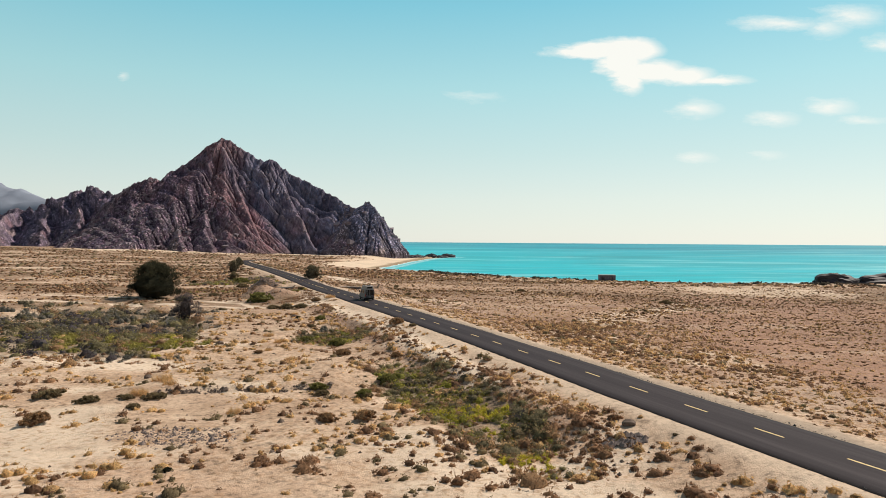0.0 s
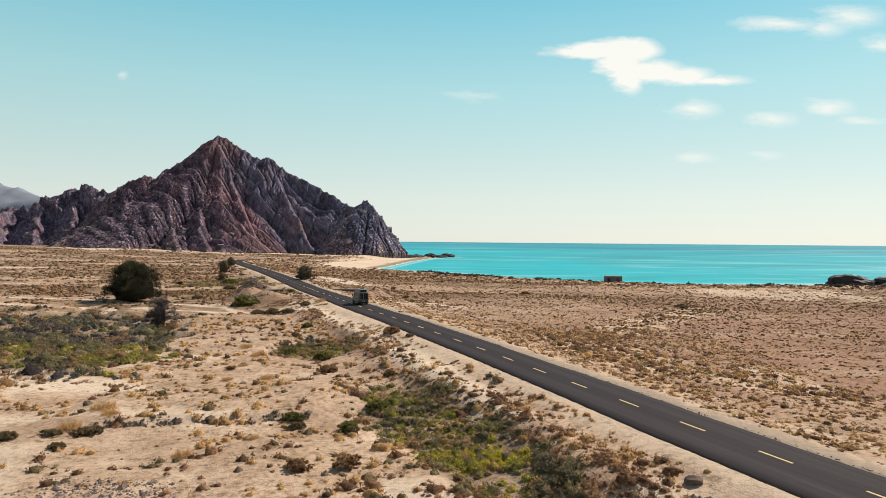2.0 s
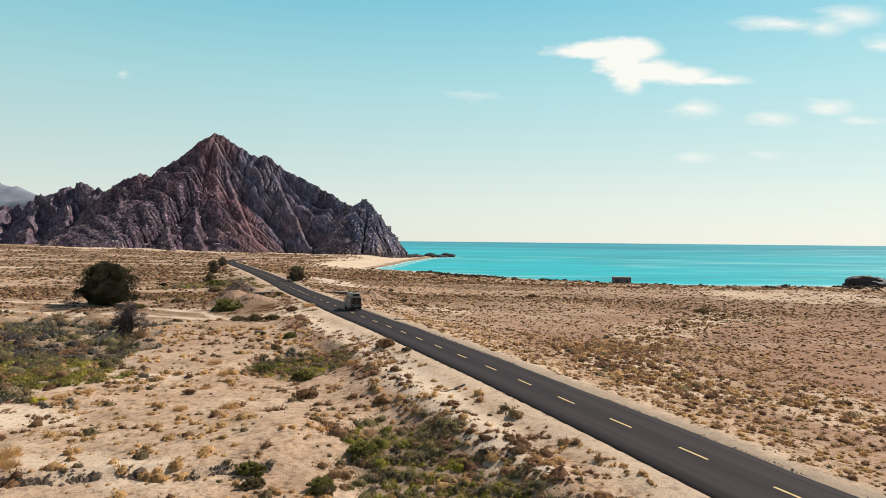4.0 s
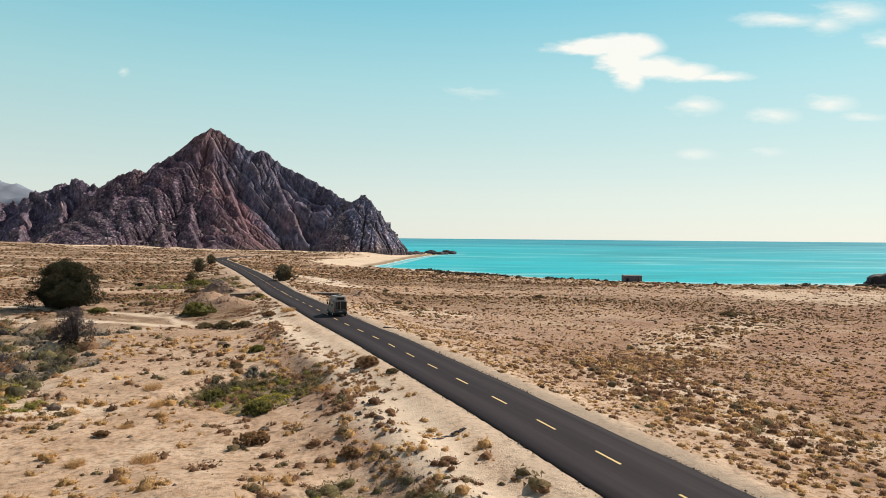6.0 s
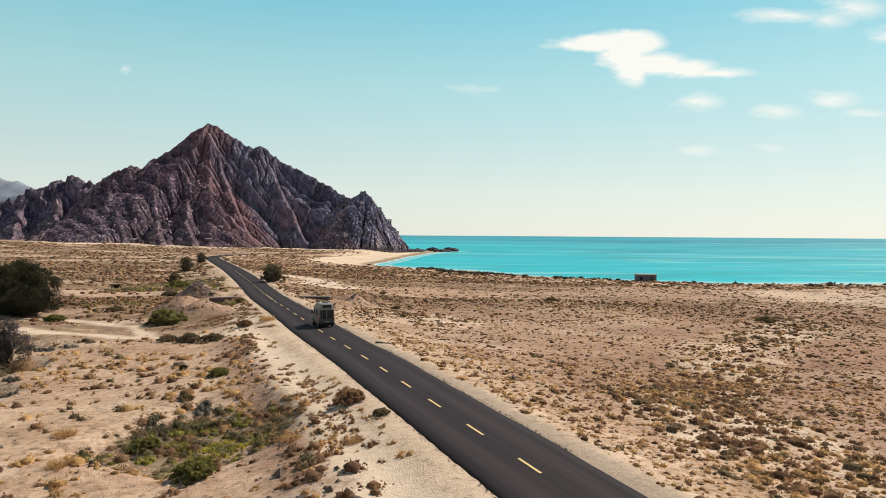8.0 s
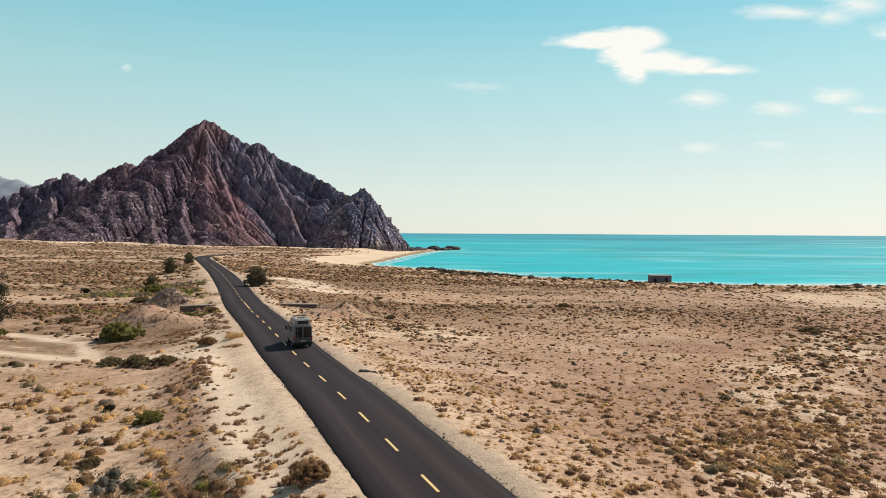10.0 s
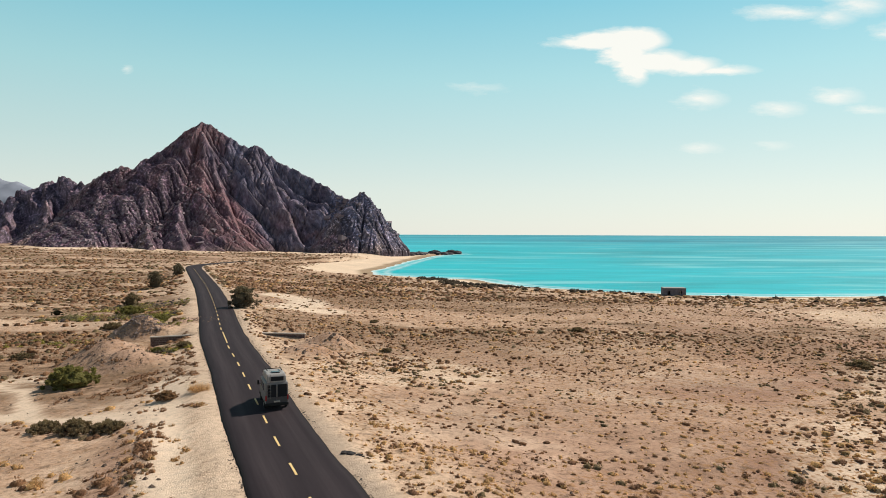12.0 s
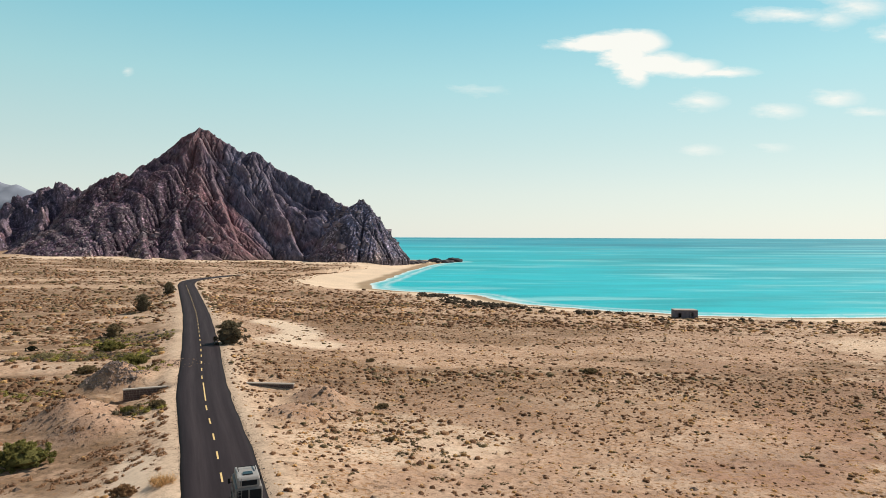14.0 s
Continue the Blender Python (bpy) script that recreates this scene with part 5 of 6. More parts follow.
def leaf_mesh(name, mat, seed, wide, tall, low, clumps, leaves, leaf, flatten=0.55, dense=0.70):
    """A crown: clumps of leaves in the outer part of a lumpy dome, with gaps between them."""
    rng = np.random.default_rng(seed)
    phi, up = rng.uniform(0, 2 * np.pi, clumps), rng.uniform(0, 1, clumps) ** 0.8
    lump = 0.86 + 0.14 * np.sin(phi * 2 + seed) + 0.12 * np.sin(phi * 5 + 2 * seed) + rng.uniform(-0.12, 0.12, clumps)
    ring = np.sqrt(np.clip(1 - up ** 2.6, 0.03, 1)) * lump * rng.uniform(0.02, 1.0, clumps) ** 0.5
    mid = np.stack([np.cos(phi) * ring * wide / 2, np.sin(phi) * ring * wide / 2, low + up * (tall - low) * (0.86 + 0.14 * lump)], 1)
    size = rng.uniform(0.10, 0.2, clumps) * min(wide, 1.3 * tall) * flatten
    n = clumps * leaves
    way = rng.normal(size=(n, 3))
    way /= np.linalg.norm(way, axis=1, keepdims=True)
    c = np.repeat(mid, leaves, 0) + way * (np.repeat(size, leaves) * rng.uniform(0.25, 1.0, n) ** 0.6)[:, None] * np.array([1, 1, 0.75])
    c[:, 2] = np.maximum(c[:, 2], low * 0.6)
    e1, e2 = rng.normal(size=(n, 3)), rng.normal(size=(n, 3))
    e1 /= np.linalg.norm(e1, axis=1, keepdims=True)
    e2 /= np.linalg.norm(e2, axis=1, keepdims=True)
    s = leaf * rng.uniform(0.6, 1.4, n)[:, None]
    v = np.stack([c - e1 * s, c + e1 * s, c + e2 * s * 1.8], 1).reshape(-1, 3)
    # Light and shade painted into the tint: leaves darken from top to foot.
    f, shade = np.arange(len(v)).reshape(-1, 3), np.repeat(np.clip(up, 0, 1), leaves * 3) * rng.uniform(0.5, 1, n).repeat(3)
    # the dense inside, tinted darker for the shade within the crown
    sides, levels = 14, 6
    a, h = np.meshgrid(np.linspace(0, 2 * np.pi, sides, endpoint=False), np.linspace(0, 1, levels))
    k = np.sqrt(np.clip(1 - h ** 2.4, 0.0, 1)) * (dense - 0.06 + 0.08 * np.sin(a * 2 + seed)) * (0.7 + 0.3 * smooth(0, 0.35, h)) * rng.uniform(0.8, 1.06, a.shape)
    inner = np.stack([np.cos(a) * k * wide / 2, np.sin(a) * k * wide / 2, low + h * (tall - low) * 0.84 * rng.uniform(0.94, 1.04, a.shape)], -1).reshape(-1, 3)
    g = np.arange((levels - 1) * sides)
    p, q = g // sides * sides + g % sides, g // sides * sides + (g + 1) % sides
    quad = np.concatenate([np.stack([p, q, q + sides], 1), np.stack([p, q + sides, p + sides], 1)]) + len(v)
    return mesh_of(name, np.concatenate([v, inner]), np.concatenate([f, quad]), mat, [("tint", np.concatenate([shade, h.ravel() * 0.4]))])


def limbs(bm, seed, wide, tall, count, thick):
    rng = random.Random(seed)
    for k in range(count):
        a = 2 * math.pi * (k + rng.uniform(-0.3, 0.3)) / count
        r = wide * rng.uniform(0.2, 0.38)
        h = tall * rng.uniform(0.5, 0.85)
        p = [(0.1 * math.cos(a), 0.1 * math.sin(a), -0.1), (0.35 * r * math.cos(a), 0.35 * r * math.sin(a), h * 0.45), (r * math.cos(a + 0.2), r * math.sin(a + 0.2), h * 0.8), (r * 1.15 * math.cos(a + 0.3), r * 1.15 * math.sin(a + 0.3), h)]
        tube(bm, p, (thick, thick * 0.7, thick * 0.4, thick * 0.12), 6)
    return bm


def ground_at(x, y):
    return float(height(np.array([x]), np.array([y]))[0])


def build_tree(name, x, y, wide, tall, low, mat, seed, label, category="tree", clumps=95, leaves=70, leaf=0.16, stems=5, thick=0.16, dense=0.70):
    root = tagged(new(name), label, category)
    root.matrix_world = pose(x, y, ground_at(x, y) - 0.05)
    bm = bmesh.new()
    if category == "tree":
        tube(bm, [(0, 0, -0.2), (0.05, 0.02, tall * 0.14), (0.1, 0.06, tall * 0.3)], (thick * 2.1, thick * 1.7, thick * 1.2), 9)
    part("trunk", limbs(bm, seed, wide, tall, stems, thick), BARK, root)
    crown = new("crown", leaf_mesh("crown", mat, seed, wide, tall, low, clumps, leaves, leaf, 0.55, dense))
    crown.parent = root
    return root


SHRUB_KINDS = {"olive": (OLIVE, "olive-grey desert bush on bare sand", 0.36), "brown": (TAN, "dry brown twiggy desert bush", 0.5), "straw": (STRAW, "golden dry grass clump on sand", 0.62),
               "green": (LEAF, "fresh yellow-green leafy bush", 0.44), "dark": (DARK, "small dark green bush on sand", 0.6)}
SHRUBS_WASH = {"olive": [(-35.1, 60.2, 1.5), (-30.4, 57.9, 1.2), (-25.6, 59.5, 1.1), (-27.7, 58.8, 0.85), (-11.4, 62.0, 0.95), (-7.3, 61.0, 0.9), (-26.0, 56.5, 0.8)],
               "brown": [(-31.3, 52.0, 1.3), (-9.3, 52.5, 1.0), (-6.4, 53.1, 1.1)], "straw": [(-26.8, 64.3, 1.3), (-27.2, 60.1, 1.1), (-17.3, 55.4, 0.9), (-13.8, 58.9, 0.6), (-25.5, 62.6, 0.9)],
               "green": [(-5.9, 67.2, 1.4), (-12.1, 63.7, 1.1), (-7.5, 61.5, 1.1)], "dark": [(-17.3, 42.0, 0.35)]}
SHRUBS_BANK = {"straw": [(-25.2, 96.5, 1.0), (-22.4, 91.0, 0.9), (-22.6, 86.2, 0.65), (-18.0, 78.7, 1.0), (-21.6, 77.8, 0.75), (-10.0, 93.8, 0.85), (-5.9, 92.3, 0.65), (-27.2, 121.8, 0.85), (-24.3, 142.4, 1.3)],
               "brown": [(-23.3, 84.0, 0.6), (-12.7, 82.1, 1.2), (-5.9, 78.4, 0.9), (-7.3, 99.9, 1.4), (-27.0, 141.6, 1.3)], "olive": [(-4.8, 96.3, 0.8), (-16.6, 100.2, 0.9), (-20.8, 105.3, 0.9)],
               "green": [(-20.9, 113.2, 1.2), (-19.7, 95.7, 1.3), (-14.5, 89.8, 1.6)], "dark": [(-25.5, 116.8, 0.55)]}
SHRUBS_FAR = {"olive": [(-34.4, 134.6, 1.7), (-31.6, 134.2, 2.0), (-28.6, 133.8, 1.8), (-35.6, 167.5, 1.4), (-57.7, 192.9, 2.2), (-57.5, 167.9, 1.6), (56.4, 173.6, 2.2), (-9.6, 173.9, 1.1), (-7.4, 158.7, 0.75), (-14.9, 206.0, 1.1), (22.4, 201.2, 1.7)],
              "green": [(-39.2, 167.7, 1.2), (-52.9, 197.5, 2.7), (-64.5, 213.4, 3.0), (-60.8, 156.3, 1.9)], "dark": [(-79.5, 214.0, 1.2)]}


def build_shrubs():
    made = {}
    rng = random.Random(5)
    for plan in (SHRUBS_WASH, SHRUBS_BANK, SHRUBS_FAR):
        for kind, places in plan.items():
            mat, label, tall = SHRUB_KINDS[kind]
            for x, y, r in places:
                variant = rng.randrange(3)
                if (kind, variant) not in made:
                    root = tagged(new(kind + "_bush"), label, "bush", "bushes on the plain")
                    part("twigs", limbs(bmesh.new(), variant * 7 + len(kind), 1.7, tall, 7, 0.03), GREY if kind != "straw" else STRAW, root)
                    if kind == "straw":
                        o = np.zeros(9)
                        turn = np.arange(9) * 2.4 + variant
                        far = np.array([0, 0.35, 0.35, 0.4, 0.5, 0.55, 0.6, 0.6, 0.65])
                        data = tuft_mesh("foliage", mat, np.cos(turn) * far, np.sin(turn) * far, o, o + 0.42, o + tall * 0.95, 150, 0.2, 40 + variant, o + 0.5 + 0.4 * np.cos(turn), 7, 0)
                    else:
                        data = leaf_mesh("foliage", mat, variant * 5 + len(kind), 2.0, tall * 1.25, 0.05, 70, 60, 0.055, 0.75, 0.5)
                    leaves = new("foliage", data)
                    leaves.parent = root
                    made[kind, variant] = root
                    ob = root
                    ob.matrix_basis = pose(x, y, ground_at(x, y) - 0.05 * r, 0, 0, rng.uniform(0, 360)) @ Matrix.Scale(r, 4)
                else:
                    ob = copy_thing(made[kind, variant], pose(x, y, ground_at(x, y) - 0.05 * r, 0, 0, rng.uniform(0, 360)))
                    ob.scale = (r, r, r)


def stone_mesh(name, seed, size, detail=3, rough=0.35, mat=None):
    bm = bmesh.new()
    bmesh.ops.create_icosphere(bm, subdivisions=detail, radius=1)
    off = Vector((seed * 3.1, seed * 1.7, seed * 0.9))
    for v in bm.verts:
        k = 1 + rough * (noise.fractal(v.co * 1.3 + off, 0.8, 2.1, 4) + 0.12 * noise.cell(v.co * 2.3 + off))
        v.co = Vector((v.co.x * size[0], v.co.y * size[1], v.co.z * size[2])) * k
    return bm


def build_rocks():
    for x, y, size, seed, label in ((179, 311, (10, 6, 5.2), 3, "dark rounded sea rock at the end of the beach"), (212, 313, (20, 8, 5.6), 8, "dark long sea rock beside the beach"),
                                    (2, 741, (10, 5, 4.5), 5, "dark rock at the tip of the cape"), (-12, 734, (7, 4, 3), 9, "low dark rock at the tip of the cape")):
        ob = part("rock", stone_mesh("rock", seed, size, 4, 0.3), SEA_ROCK, None, label)
        tagged(ob, category="rock", group="sea rocks")
        ob.matrix_world = pose(x, y, SEA - 0.6)
    rng = random.Random(31)
    for k in range(14):
        t = k / 13
        r = rng.uniform(1.6, 4.2)
        ob = part("rock", stone_mesh("rock", 40 + k, (r * 1.5, r, r * 0.6), 2, 0.35), SEA_ROCK, None, "dark rock on the low spit below the mountain")
        tagged(ob, category="rock", group="sea rocks")
        x, y = -46 + 42 * t + rng.uniform(-4, 4), 640 + 90 * t + rng.uniform(-6, 6)
        ob.matrix_world = pose(x, y, ground_at(x, y) + r * 0.1)
    for x, y, r, seed in ((12.3, 47.0, 0.5, 11), (-26.4, 118.2, 0.6, 12), (-30.2, 90.5, 0.55, 14), (-31.0, 93.0, 0.4, 15), (-12.5, 84.6, 0.4, 17), (-4.6, 83.3, 0.35, 18), (-29.0, 66.0, 0.4, 19)):
        ob = part("boulder", stone_mesh("boulder", seed, (r, r * 0.8, r * 0.6), 2, 0.35), STONE, None, "dark brown boulder lying on sandy ground")
        tagged(ob, category="boulder", group="boulders on the plain")
        ob.matrix_world = pose(x, y, ground_at(x, y) + r * 0.15)


def build_slope_stones():
    """Broken blocks strewn over the mountain's face."""
    rng = np.random.default_rng(71)
    x, y = rng.uniform(-560, -45, 24000), rng.uniform(575, 800, 24000)
    h = rock_height(x, y)
    keep = (h > 3) & (rng.uniform(0, 1, len(x)) < (0.12 + 0.8 * smooth(-205, -260, x) * smooth(100, 60, h) + 0.6 * smooth(-120, -95, x)) * smooth(0.35, 0.6, fractal(x / 25, y / 25, 73)))
    x, y, h = x[keep], y[keep], h[keep]
    n = len(x)
    base = np.array([(a, b, c) for c in (-0.6, 0.6) for a, b in ((-0.8, -0.7), (0.8, -0.8), (0.7, 0.8), (-0.7, 0.7))])
    tri = np.array([(4, 5, 6), (4, 6, 7), (0, 1, 5), (0, 5, 4), (1, 2, 6), (1, 6, 5), (2, 3, 7), (2, 7, 6), (3, 0, 4), (3, 4, 7)])
    size = rng.lognormal(-0.25, 0.5, n)
    p = base[None] * size[:, None, None] * rng.uniform(0.55, 1.25, (n, 8, 3))
    a, lean = rng.uniform(0, 6.28, n), rng.normal(0, 0.5, n)
    c, q = np.cos(lean)[:, None], np.sin(lean)[:, None]
    p = np.stack([p[..., 0], p[..., 1] * c - p[..., 2] * q, p[..., 1] * q + p[..., 2] * c], -1)
    c, q = np.cos(a)[:, None], np.sin(a)[:, None]
    v = np.stack([p[..., 0] * c - p[..., 1] * q, p[..., 0] * q + p[..., 1] * c, p[..., 2]], -1) + np.stack([x, y, h - 0.15], 1)[:, None]
    f = (tri[None] + (np.arange(n) * 8)[:, None, None]).reshape(-1, 3)
    tagged(new("scree_blocks", mesh_of("scree_blocks", v.reshape(-1, 3), f, PALE_ROCK)), "pale broken rock blocks strewn over the slope", "rocks", kind="stuff")


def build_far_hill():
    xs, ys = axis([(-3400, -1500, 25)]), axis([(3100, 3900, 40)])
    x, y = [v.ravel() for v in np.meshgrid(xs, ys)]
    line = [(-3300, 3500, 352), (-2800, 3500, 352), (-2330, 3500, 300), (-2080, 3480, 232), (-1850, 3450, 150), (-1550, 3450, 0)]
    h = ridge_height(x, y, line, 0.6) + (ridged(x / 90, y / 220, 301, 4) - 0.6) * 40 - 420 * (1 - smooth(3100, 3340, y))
    me = mesh_of("far_hill", np.stack([x, y, np.maximum(h, -8)], 1), grid_faces(len(xs), len(ys)), HAZED_ROCK, (), True)
    tagged(new("far_hill", me), "smooth hill far beyond the mountain, coloured grey-blue for haze", "hill", kind="structure")


def build_hut():
    x0, y0 = 69.8, 292.0
    z0 = ground_at(x0, y0) - 0.15
    hut = tagged(new("stone_hut"), "small flat-roofed dark stone hut near the beach", "hut")
    hut.matrix_world = pose(x0, y0, z0, 0, 0, -3)
    w, d, h, t = 3.35, 2.0, 2.75, 0.35
    front = bmesh.new()
    for a, b, lo, hi in ((-w, -2.35, 0, h), (-2.35, -1.45, 1.95, h), (-1.45, 1.15, 0, h), (1.15, 2.15, 0, 0.95), (1.15, 2.15, 2.0, h), (2.15, w, 0, h)):
        box(front, (a, -d, lo), (b, -d + t, hi))
    part("front_wall", front, HUT_BLOCKS, hut)
    part("back_wall", box(bmesh.new(), (-w, d - t, 0), (w, d, h)), HUT_BLOCKS, hut)
    part("side_wall", box(bmesh.new(), (-w, -d + t, 0), (-w + t, d - t, h)), HUT_BLOCKS, hut)
    part("side_wall", box(bmesh.new(), (w - t, -d + t, 0), (w, d - t, h)), HUT_BLOCKS, hut)
    part("roof", box(bmesh.new(), (-w - 0.08, -d - 0.08, h), (w + 0.08, d + 0.08, h + 0.14), 0.03), CONCRETE, hut, "flat concrete roof slab")
    part("window_frame", box(box(bmesh.new(), (1.15, -d + 0.1, 0.95), (1.25, -d + 0.2, 2.0)), (1.6, -d + 0.1, 0.95), (1.68, -d + 0.2, 2.0)), CONCRETE, hut)


def build_culvert():
    for name, x, y, turn, length, tall, label in (("culvert_wall", -40.6, 178.0, 24, 7.6, 1.5, "low stone culvert wall with a pale cap, in shade"), ("culvert_wall", -26.8, 180.8, -4, 8.6, 0.95, "long stone culvert wall with a pale concrete cap")):
        root = tagged(new(name), label, "wall", "culvert walls")
        root.matrix_world = pose(x, y, -0.50 - tall, 0, 0, turn)
        bm = bmesh.new()
        rng = random.Random(int(length * 10))
        for row in range(5):
            a = -length / 2 - rng.uniform(0, 0.3)
            while a < length / 2:
                b = min(a + rng.uniform(0.3, 0.6), length / 2)
                push = rng.uniform(-0.03, 0.03)
                box(bm, (max(a, -length / 2) + 0.012, -0.22 + push, row * tall / 5 + 0.012), (b - 0.012, 0.22, (row + 1) * tall / 5 - 0.012))
                a = b
        part("stonework", bm, BLOCKS, root)
        part("mortar_core", box(bmesh.new(), (-length / 2 + 0.03, -0.17, -0.6), (length / 2 - 0.03, 0.19, tall)), CONCRETE, root)
        part("cap", box(bmesh.new(), (-length / 2 - 0.05, -0.3, tall), (length / 2 + 0.05, 0.3, tall + 0.16), 0.02), CONCRETE, root, "pale concrete cap")


def extrude_profile(profile, half, bevel=0.06):
    bm = bmesh.new()
    face = bm.faces.new([bm.verts.new((-half, y, z)) for y, z in profile])
    out = bmesh.ops.extrude_face_region(bm, geom=[face])
    for v in out["geom"]:
        if isinstance(v, bmesh.types.BMVert):
            v.co.x = half
    bmesh.ops.recalc_face_normals(bm, faces=bm.faces[:])
    if bevel:
        bmesh.ops.bevel(bm, geom=bm.edges[:], offset=bevel, segments=2, affect="EDGES", profile=0.6)
    return bm


def build_van():
    van = tagged(new("camper_van"), "white high-roofed camper van driving on the asphalt road", "van")
    van.matrix_world = pose(-16.1, 137.6, 0.05, 0, 0, 21.5) @ Matrix.Diagonal((0.95, 0.86, 1.06, 1.0))
    half = 0.98
    body = part("body", extrude_profile([(-2.75, 0.42), (2.55, 0.40), (2.78, 0.62), (2.74, 1.05), (1.95, 1.28), (1.30, 2.10), (-2.62, 2.14), (-2.78, 1.9)], half, 0.09), SHADED_PAINT, van)
    part("high_roof", extrude_profile([(-2.60, 2.10), (1.25, 2.06), (1.38, 2.30), (0.85, 2.66), (-2.35, 2.78), (-2.58, 2.62)], half - 0.16, 0.12), WHITE, van, "raised white fibreglass roof")
    part("roof_hatch", box(bmesh.new(), (-0.36, -1.9, 2.74), (0.36, -1.2, 2.84), 0.03), GLASS, van, "dark roof hatch")
    part("windscreen", extrude_profile([(1.99, 1.27), (2.01, 1.30), (1.36, 2.08), (1.33, 2.06)], half - 0.12, 0), GLASS, van)
    # The rear's shade is painted in: dark doors, windows enlarged to darken it.
    for side in (-1, 1):
        part("rear_window", box(bmesh.new(), (min(side * 0.06, side * 0.86), -2.81, 1.02), (max(side * 0.06, side * 0.86), -2.765, 2.0), 0.01), GLASS, van, "dark rear door window")
        part("rear_door", box(bmesh.new(), (min(side * 0.015, side * 0.93), -2.785, 0.55), (max(side * 0.015, side * 0.93), -2.75, 1.01), 0.01), SHADED_REAR, van, "rear door painted dark for the shade it lies in")
        part("side_window", box(bmesh.new(), (side * half - 0.015, 0.55, 1.32), (side * half + 0.015, 1.45, 1.9), 0.01), GLASS, van)
        part("side_window", box(bmesh.new(), (side * half - 0.015, -1.7, 1.32), (side * half + 0.015, -0.2, 1.9), 0.01), GLASS, van)
        part("tail_lamp", box(bmesh.new(), (side * 0.94 - 0.06, -2.80, 0.75), (side * 0.94 + 0.06, -2.75, 1.15), 0.01), LAMP_RED, van, "red tail lamp")
        part("headlamp", box(bmesh.new(), (side * 0.78 - 0.17, 2.70, 0.78), (side * 0.78 + 0.17, 2.79, 1.0), 0.02), CONCRETE, van)
        mirror = part("mirror", box(bmesh.new(), (side * 1.2 - 0.09, 1.45, 1.35), (side * 1.2 + 0.09, 1.55, 1.72), 0.03), RUBBER, van)
        part("mirror_arm", tube(bmesh.new(), [(side * 1.0, 1.5, 1.4), (side * 1.15, 1.5, 1.45)], (0.025, 0.025), 6), RUBBER, mirror)
        for y in (-1.75, 1.85):
            tyre = part("wheel", tube(bmesh.new(), [(side * 0.78, y, 0.34), (side * 0.80, y, 0.34), (side * 1.0, y, 0.34), (side * 1.02, y, 0.34)], (0.30, 0.34, 0.34, 0.30), 20), RUBBER, van)
            part("rim", tube(bmesh.new(), [(side * 1.0, y, 0.34), (side * 1.03, y, 0.34)], (0.2, 0.18), 14), CONCRETE, tyre)
    part("rear_bumper", box(bmesh.new(), (-1.0, -2.9, 0.36), (1.0, -2.74, 0.56), 0.03), RUBBER, van)
    part("front_bumper", box(bmesh.new(), (-1.0, 2.7, 0.34), (1.0, 2.86, 0.6), 0.04), RUBBER, van)
    part("underbody", box(bmesh.new(), (-0.8, -2.5, 0.24), (0.8, 2.4, 0.5)), RUBBER, van)
    ladder = bmesh.new()
    for x in (-0.80, -0.54):
        tube(ladder, [(x, -2.90, 0.9), (x, -2.90, 2.3), (x, -2.66, 2.78)], (0.022, 0.022, 0.022), 6)
    for k in range(6):
        tube(ladder, [(-0.80, -2.90, 1.0 + 0.24 * k), (-0.54, -2.90, 1.0 + 0.24 * k)], (0.016, 0.016), 6)
    part("ladder", ladder, SHADED_PAINT, van, "pale metal ladder")
    part("roof_window", box(bmesh.new(), (-0.6, -2.60, 2.24), (0.6, -2.555, 2.58), 0.02), GLASS, van, "dark window in the raised roof")
    part("roof_rack", box(box(box(bmesh.new(), (-0.66, -1.0, 2.80), (-0.62, 0.6, 2.88)), (0.62, -1.0, 2.80), (0.66, 0.6, 2.88)), (-0.62, 0.0, 2.82), (0.62, 0.06, 2.86)), RUBBER, van)
    part("number_plate", box(bmesh.new(), (-0.26, -2.915, 0.62), (0.26, -2.79, 0.73)), CONCRETE, van, "plain pale plate")


def stone_heap(name, x, y, size, label, seed, mat=None):
    """Angular stones and clods half sunk in the ground."""
    rng = np.random.default_rng(seed)
    n = len(x)
    base = np.array([(0, 0, 0.8), (1, 0, 0.1), (0.2, 0.95, 0), (-0.9, 0.3, 0.1), (-0.3, -0.95, 0), (0.6, -0.7, 0.2)])
    tri = np.array([(0, 1, 2), (0, 2, 3), (0, 3, 4), (0, 4, 5), (0, 5, 1), (1, 5, 4), (1, 4, 3), (1, 3, 2)])
    p = base[None] * size[:, None, None] * rng.uniform(0.6, 1.3, (n, 6, 3))
    a = rng.uniform(0, 6.28, n)
    c, s = np.cos(a)[:, None], np.sin(a)[:, None]
    v = np.stack([p[..., 0] * c - p[..., 1] * s, p[..., 0] * s + p[..., 1] * c, p[..., 2]], -1) + np.stack([x, y, height(x, y) - 0.02], 1)[:, None]
    f = (tri[None] + (np.arange(n) * 6)[:, None, None]).reshape(-1, 3)
    tagged(new(name, mesh_of(name, v.reshape(-1, 3), f, mat or STONE)), label, "stones", kind="stuff")


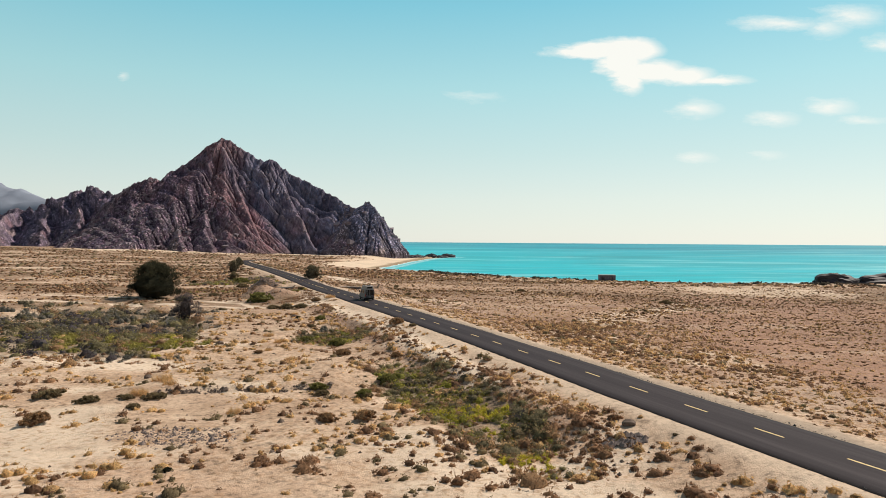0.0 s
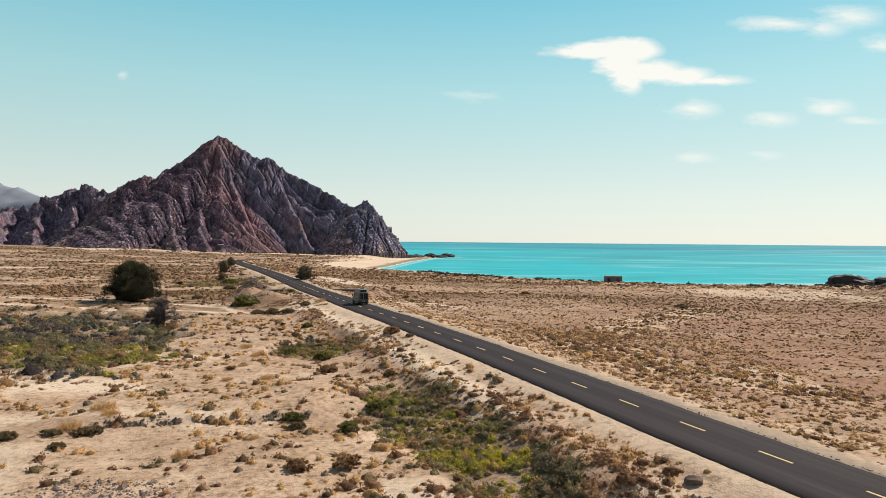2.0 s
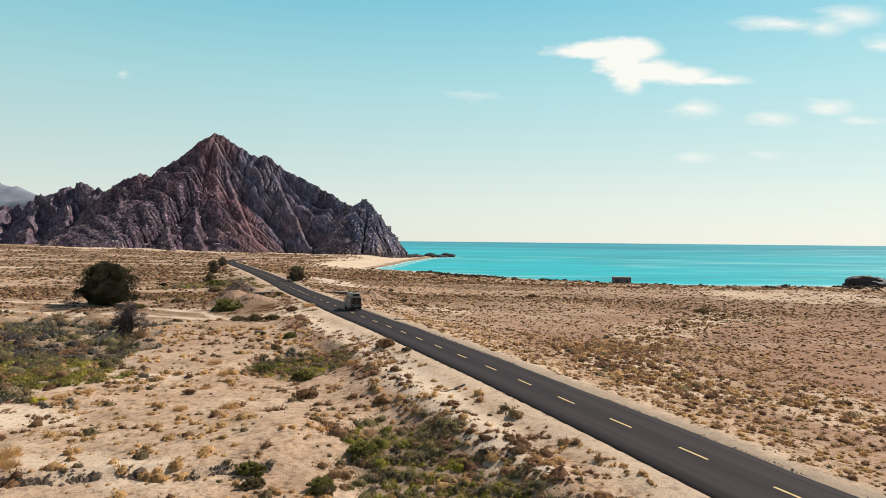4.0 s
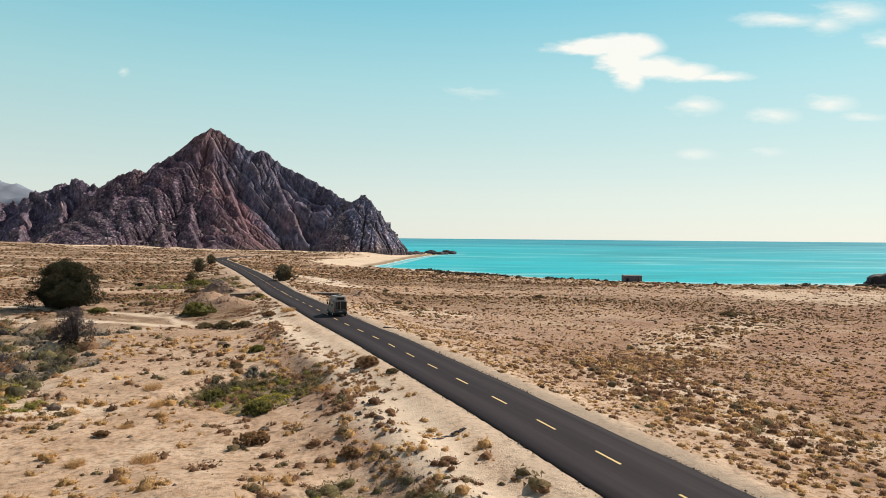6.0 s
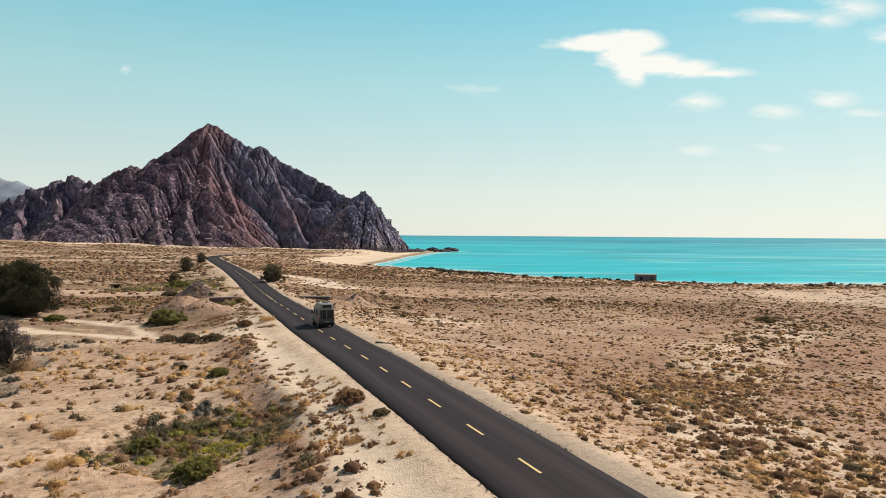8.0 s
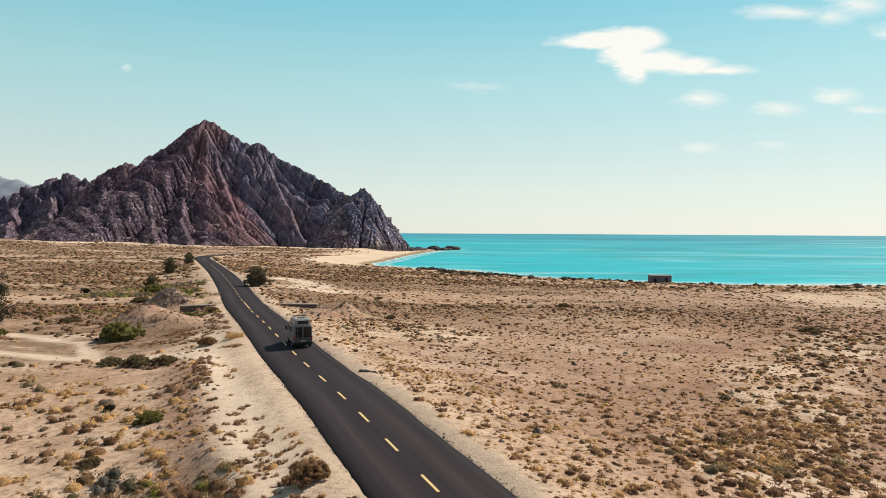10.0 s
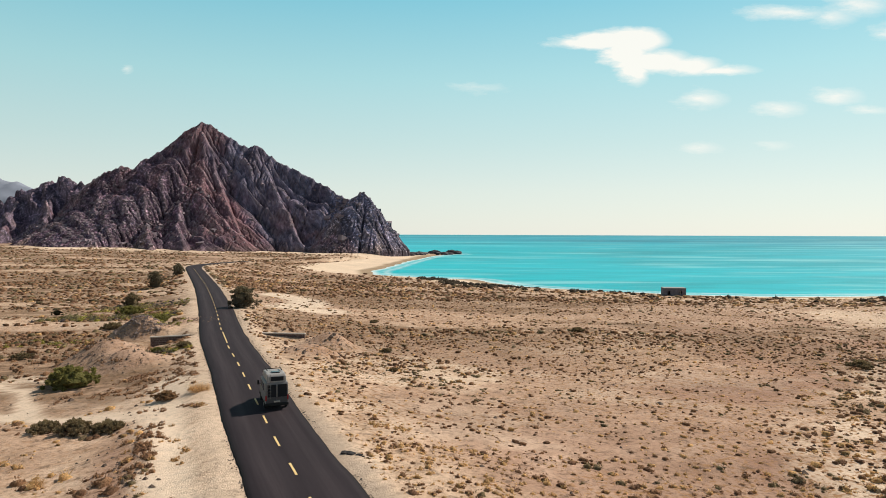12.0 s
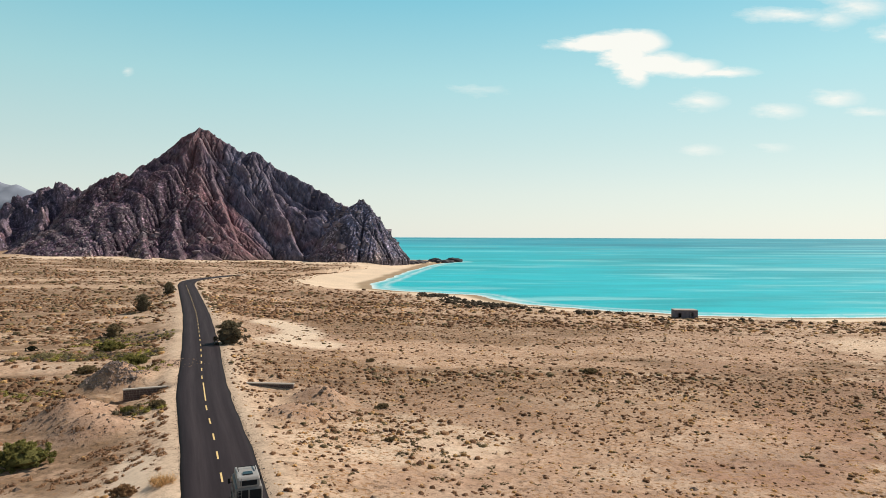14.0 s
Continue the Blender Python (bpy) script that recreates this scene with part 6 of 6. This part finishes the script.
def build_bank():
    """A ragged row of stones and clods along the foot of the low earth bank."""
    rng = np.random.default_rng(89)
    x = rng.uniform(-26, -11, 900)
    y = 62.75 + 0.2 * (x + 18) + (fractal(x / 3, x * 0 + 2, 91, 3) - 0.5) * 1.4 + rng.normal(0, 0.16, len(x))
    keep = rng.uniform(0, 1, len(x)) < smooth(0.3, 0.5, fractal(x / 1.5, x * 0 + 5, 97, 3))
    stone_heap("bank_stones", x[keep], y[keep], rng.lognormal(-2.15, 0.45, int(keep.sum())), "dark stones and clods in a ragged row across the sand", 90)


def build_spoil_stones():
    """Stones and clods thrown up with the earth beside the road."""
    rng = np.random.default_rng(83)
    x, y = rng.uniform(-56, 30, 74000), rng.uniform(40, 200, 74000)
    d, side, _ = line_distance(x, y, ROAD_CURVE)
    heap = np.zeros(x.shape)
    for cx, cy, r, h in MOUNDS[:6]:
        heap = np.maximum(heap, 1 - smooth(0.6, 1.2, np.hypot(x - cx, y - cy) / r))
    wanted = (side < 0) * np.exp(-((d - 10.0) / 1.7) ** 2) * (1 - smooth(122, 150, y)) * 0.5 + heap * 0.5 + 0.012 * (d > 6)
    keep = rng.uniform(0, 1, len(x)) < wanted
    x, y = x[keep], y[keep]
    stone_heap("spoil_stones", x, y, rng.lognormal(-2.25, 0.5, len(x)), "grey-brown stones and clods strewn beside the road", 91)
    a, q = rng.uniform(0, 6.28, 900), np.sqrt(rng.uniform(0, 1, 900))
    stone_heap("gravel_heap", -49.0 + np.cos(a) * q * 3.8, 184.0 + np.sin(a) * q * 3.6, rng.lognormal(-2.0, 0.4, 900), "grey stones covering a heap of earth", 92, GREY_STONE)
    a, q = rng.uniform(0, 6.28, 700), np.sqrt(rng.uniform(0, 1, 700)) * rng.uniform(0.6, 1.1, 700)
    stone_heap("gravel_patch", -19.0 + np.cos(a) * q * 5.0, 48.6 + np.sin(a) * q * 2.4, rng.lognormal(-2.5, 0.45, 700), "grey-violet gravel spread over the sand", 93, GREY_STONE)
    a, q = rng.uniform(0, 6.28, 120), np.sqrt(rng.uniform(0, 1, 120))
    stone_heap("rubble_pile", 11.4 + np.cos(a) * q * 1.3, 44.5 + np.sin(a) * q * 0.9, rng.lognormal(-1.6, 0.4, 120), "grey rubble lying beside the road", 94, GREY_STONE)


def build_tar():
    """A black spill of asphalt that runs off the road's edge."""
    bm = bmesh.new()
    rng = random.Random(3)
    for ax, ay, bx, by, count in ((0.9, 79.9, -1.4, 78.6, 26), (-8.0, 124.8, -6.0, 123.8, 30)):
        for k in range(count):
            t = rng.random()
            x, y, r = ax + (bx - ax) * t, ay + (by - ay) * t + rng.uniform(-0.25, 0.25), rng.uniform(0.07, 0.2) * (1.2 - t)
            geo = bmesh.ops.create_icosphere(bm, subdivisions=1, radius=r)
            for v in geo["verts"]:
                v.co = Vector((x + v.co.x * 1.4, y + v.co.y, ground_at(x, y) + v.co.z * 0.5 + 0.02))
    tagged(part("tar_spill", bm, ASPHALT_LUMP, None, "black lumps of spilt asphalt beside the road"), category="spill", kind="stuff")


def build_edge_crumbs():
    """Black crumbs of asphalt along both broken edges of the road."""
    rng = np.random.default_rng(61)
    line = curve_points(ROAD_LINE, 14)
    run = np.concatenate([[0], np.cumsum(np.hypot(*np.diff(line, axis=0).T))])
    at = rng.uniform(run[-1] * 0.25, run[-1] * 0.62, 4000)
    cx, cy = np.interp(at, run, line[:, 0]), np.interp(at, run, line[:, 1])
    ex, ey = np.interp(at + 0.5, run, line[:, 0]) - cx, np.interp(at + 0.5, run, line[:, 1]) - cy
    n = np.hypot(ex, ey)
    side = np.where(rng.uniform(0, 1, len(at)) < 0.6, 1, -1)
    off = side * (ROAD_HALF + 0.02 + np.abs(rng.normal(0, 0.16, len(at))))
    keep = fractal(at / 5, at * 0 + side, 87, 3) > 0.44
    x, y = cx + ey / n * off, cy - ex / n * off
    stone_heap("asphalt_crumbs", x[keep], y[keep], rng.lognormal(-3.35, 0.4, int(keep.sum())), "black crumbs of asphalt along the road's edges", 95, ASPHALT_LUMP)


PALE_ROCK = plain("pale_broken_rock", (0.31, 0.25, 0.28), 0.9, 0.65, 0.09)
# Distance haze is painted into the far hill's rock as a grey-blue.
HAZED_ROCK = plain("hazed_far_rock", (0.24, 0.27, 0.33), 0.95, 0.2, 0.01)
STONE = plain("grey_brown_stone", (0.19, 0.138, 0.108), 0.95, 0.5, 2.0)
GREY_STONE = plain("grey_violet_stone", (0.25, 0.195, 0.172), 0.95, 0.5, 2.0)
LAMP_RED = plain("red_lamp_plastic", (0.35, 0.02, 0.02), 0.3)
ASPHALT_LUMP = plain("black_tar", (0.03, 0.026, 0.026), 0.7)

build_ground()
build_sea()
build_road()
build_mountain()
build_slope_stones()
build_far_hill()
build_scrub()
build_thickets()
build_left_hollow()
build_road_hollow()
build_middle_hollow()
build_far_hollow()
build_field_runnel()
build_rocks()
build_hut()
build_culvert()
build_van()
build_spoil_stones()
build_tar()
build_edge_crumbs()
build_bank()
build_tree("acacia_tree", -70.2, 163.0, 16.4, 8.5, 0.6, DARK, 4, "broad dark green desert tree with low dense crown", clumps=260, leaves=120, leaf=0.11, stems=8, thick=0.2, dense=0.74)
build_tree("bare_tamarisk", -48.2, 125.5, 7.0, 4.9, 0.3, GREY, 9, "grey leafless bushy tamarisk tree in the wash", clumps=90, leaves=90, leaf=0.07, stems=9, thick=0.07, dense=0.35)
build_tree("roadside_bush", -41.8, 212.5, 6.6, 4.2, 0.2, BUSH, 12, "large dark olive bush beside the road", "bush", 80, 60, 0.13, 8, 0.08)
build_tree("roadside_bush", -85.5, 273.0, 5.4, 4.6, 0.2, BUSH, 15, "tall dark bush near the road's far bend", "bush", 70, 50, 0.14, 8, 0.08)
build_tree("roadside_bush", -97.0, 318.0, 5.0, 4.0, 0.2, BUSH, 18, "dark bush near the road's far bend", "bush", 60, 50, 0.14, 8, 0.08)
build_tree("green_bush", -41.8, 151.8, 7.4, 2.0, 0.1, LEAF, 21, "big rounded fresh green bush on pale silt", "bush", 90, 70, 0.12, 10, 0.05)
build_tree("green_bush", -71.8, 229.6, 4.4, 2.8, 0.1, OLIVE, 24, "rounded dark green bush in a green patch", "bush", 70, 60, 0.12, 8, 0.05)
build_shrubs()
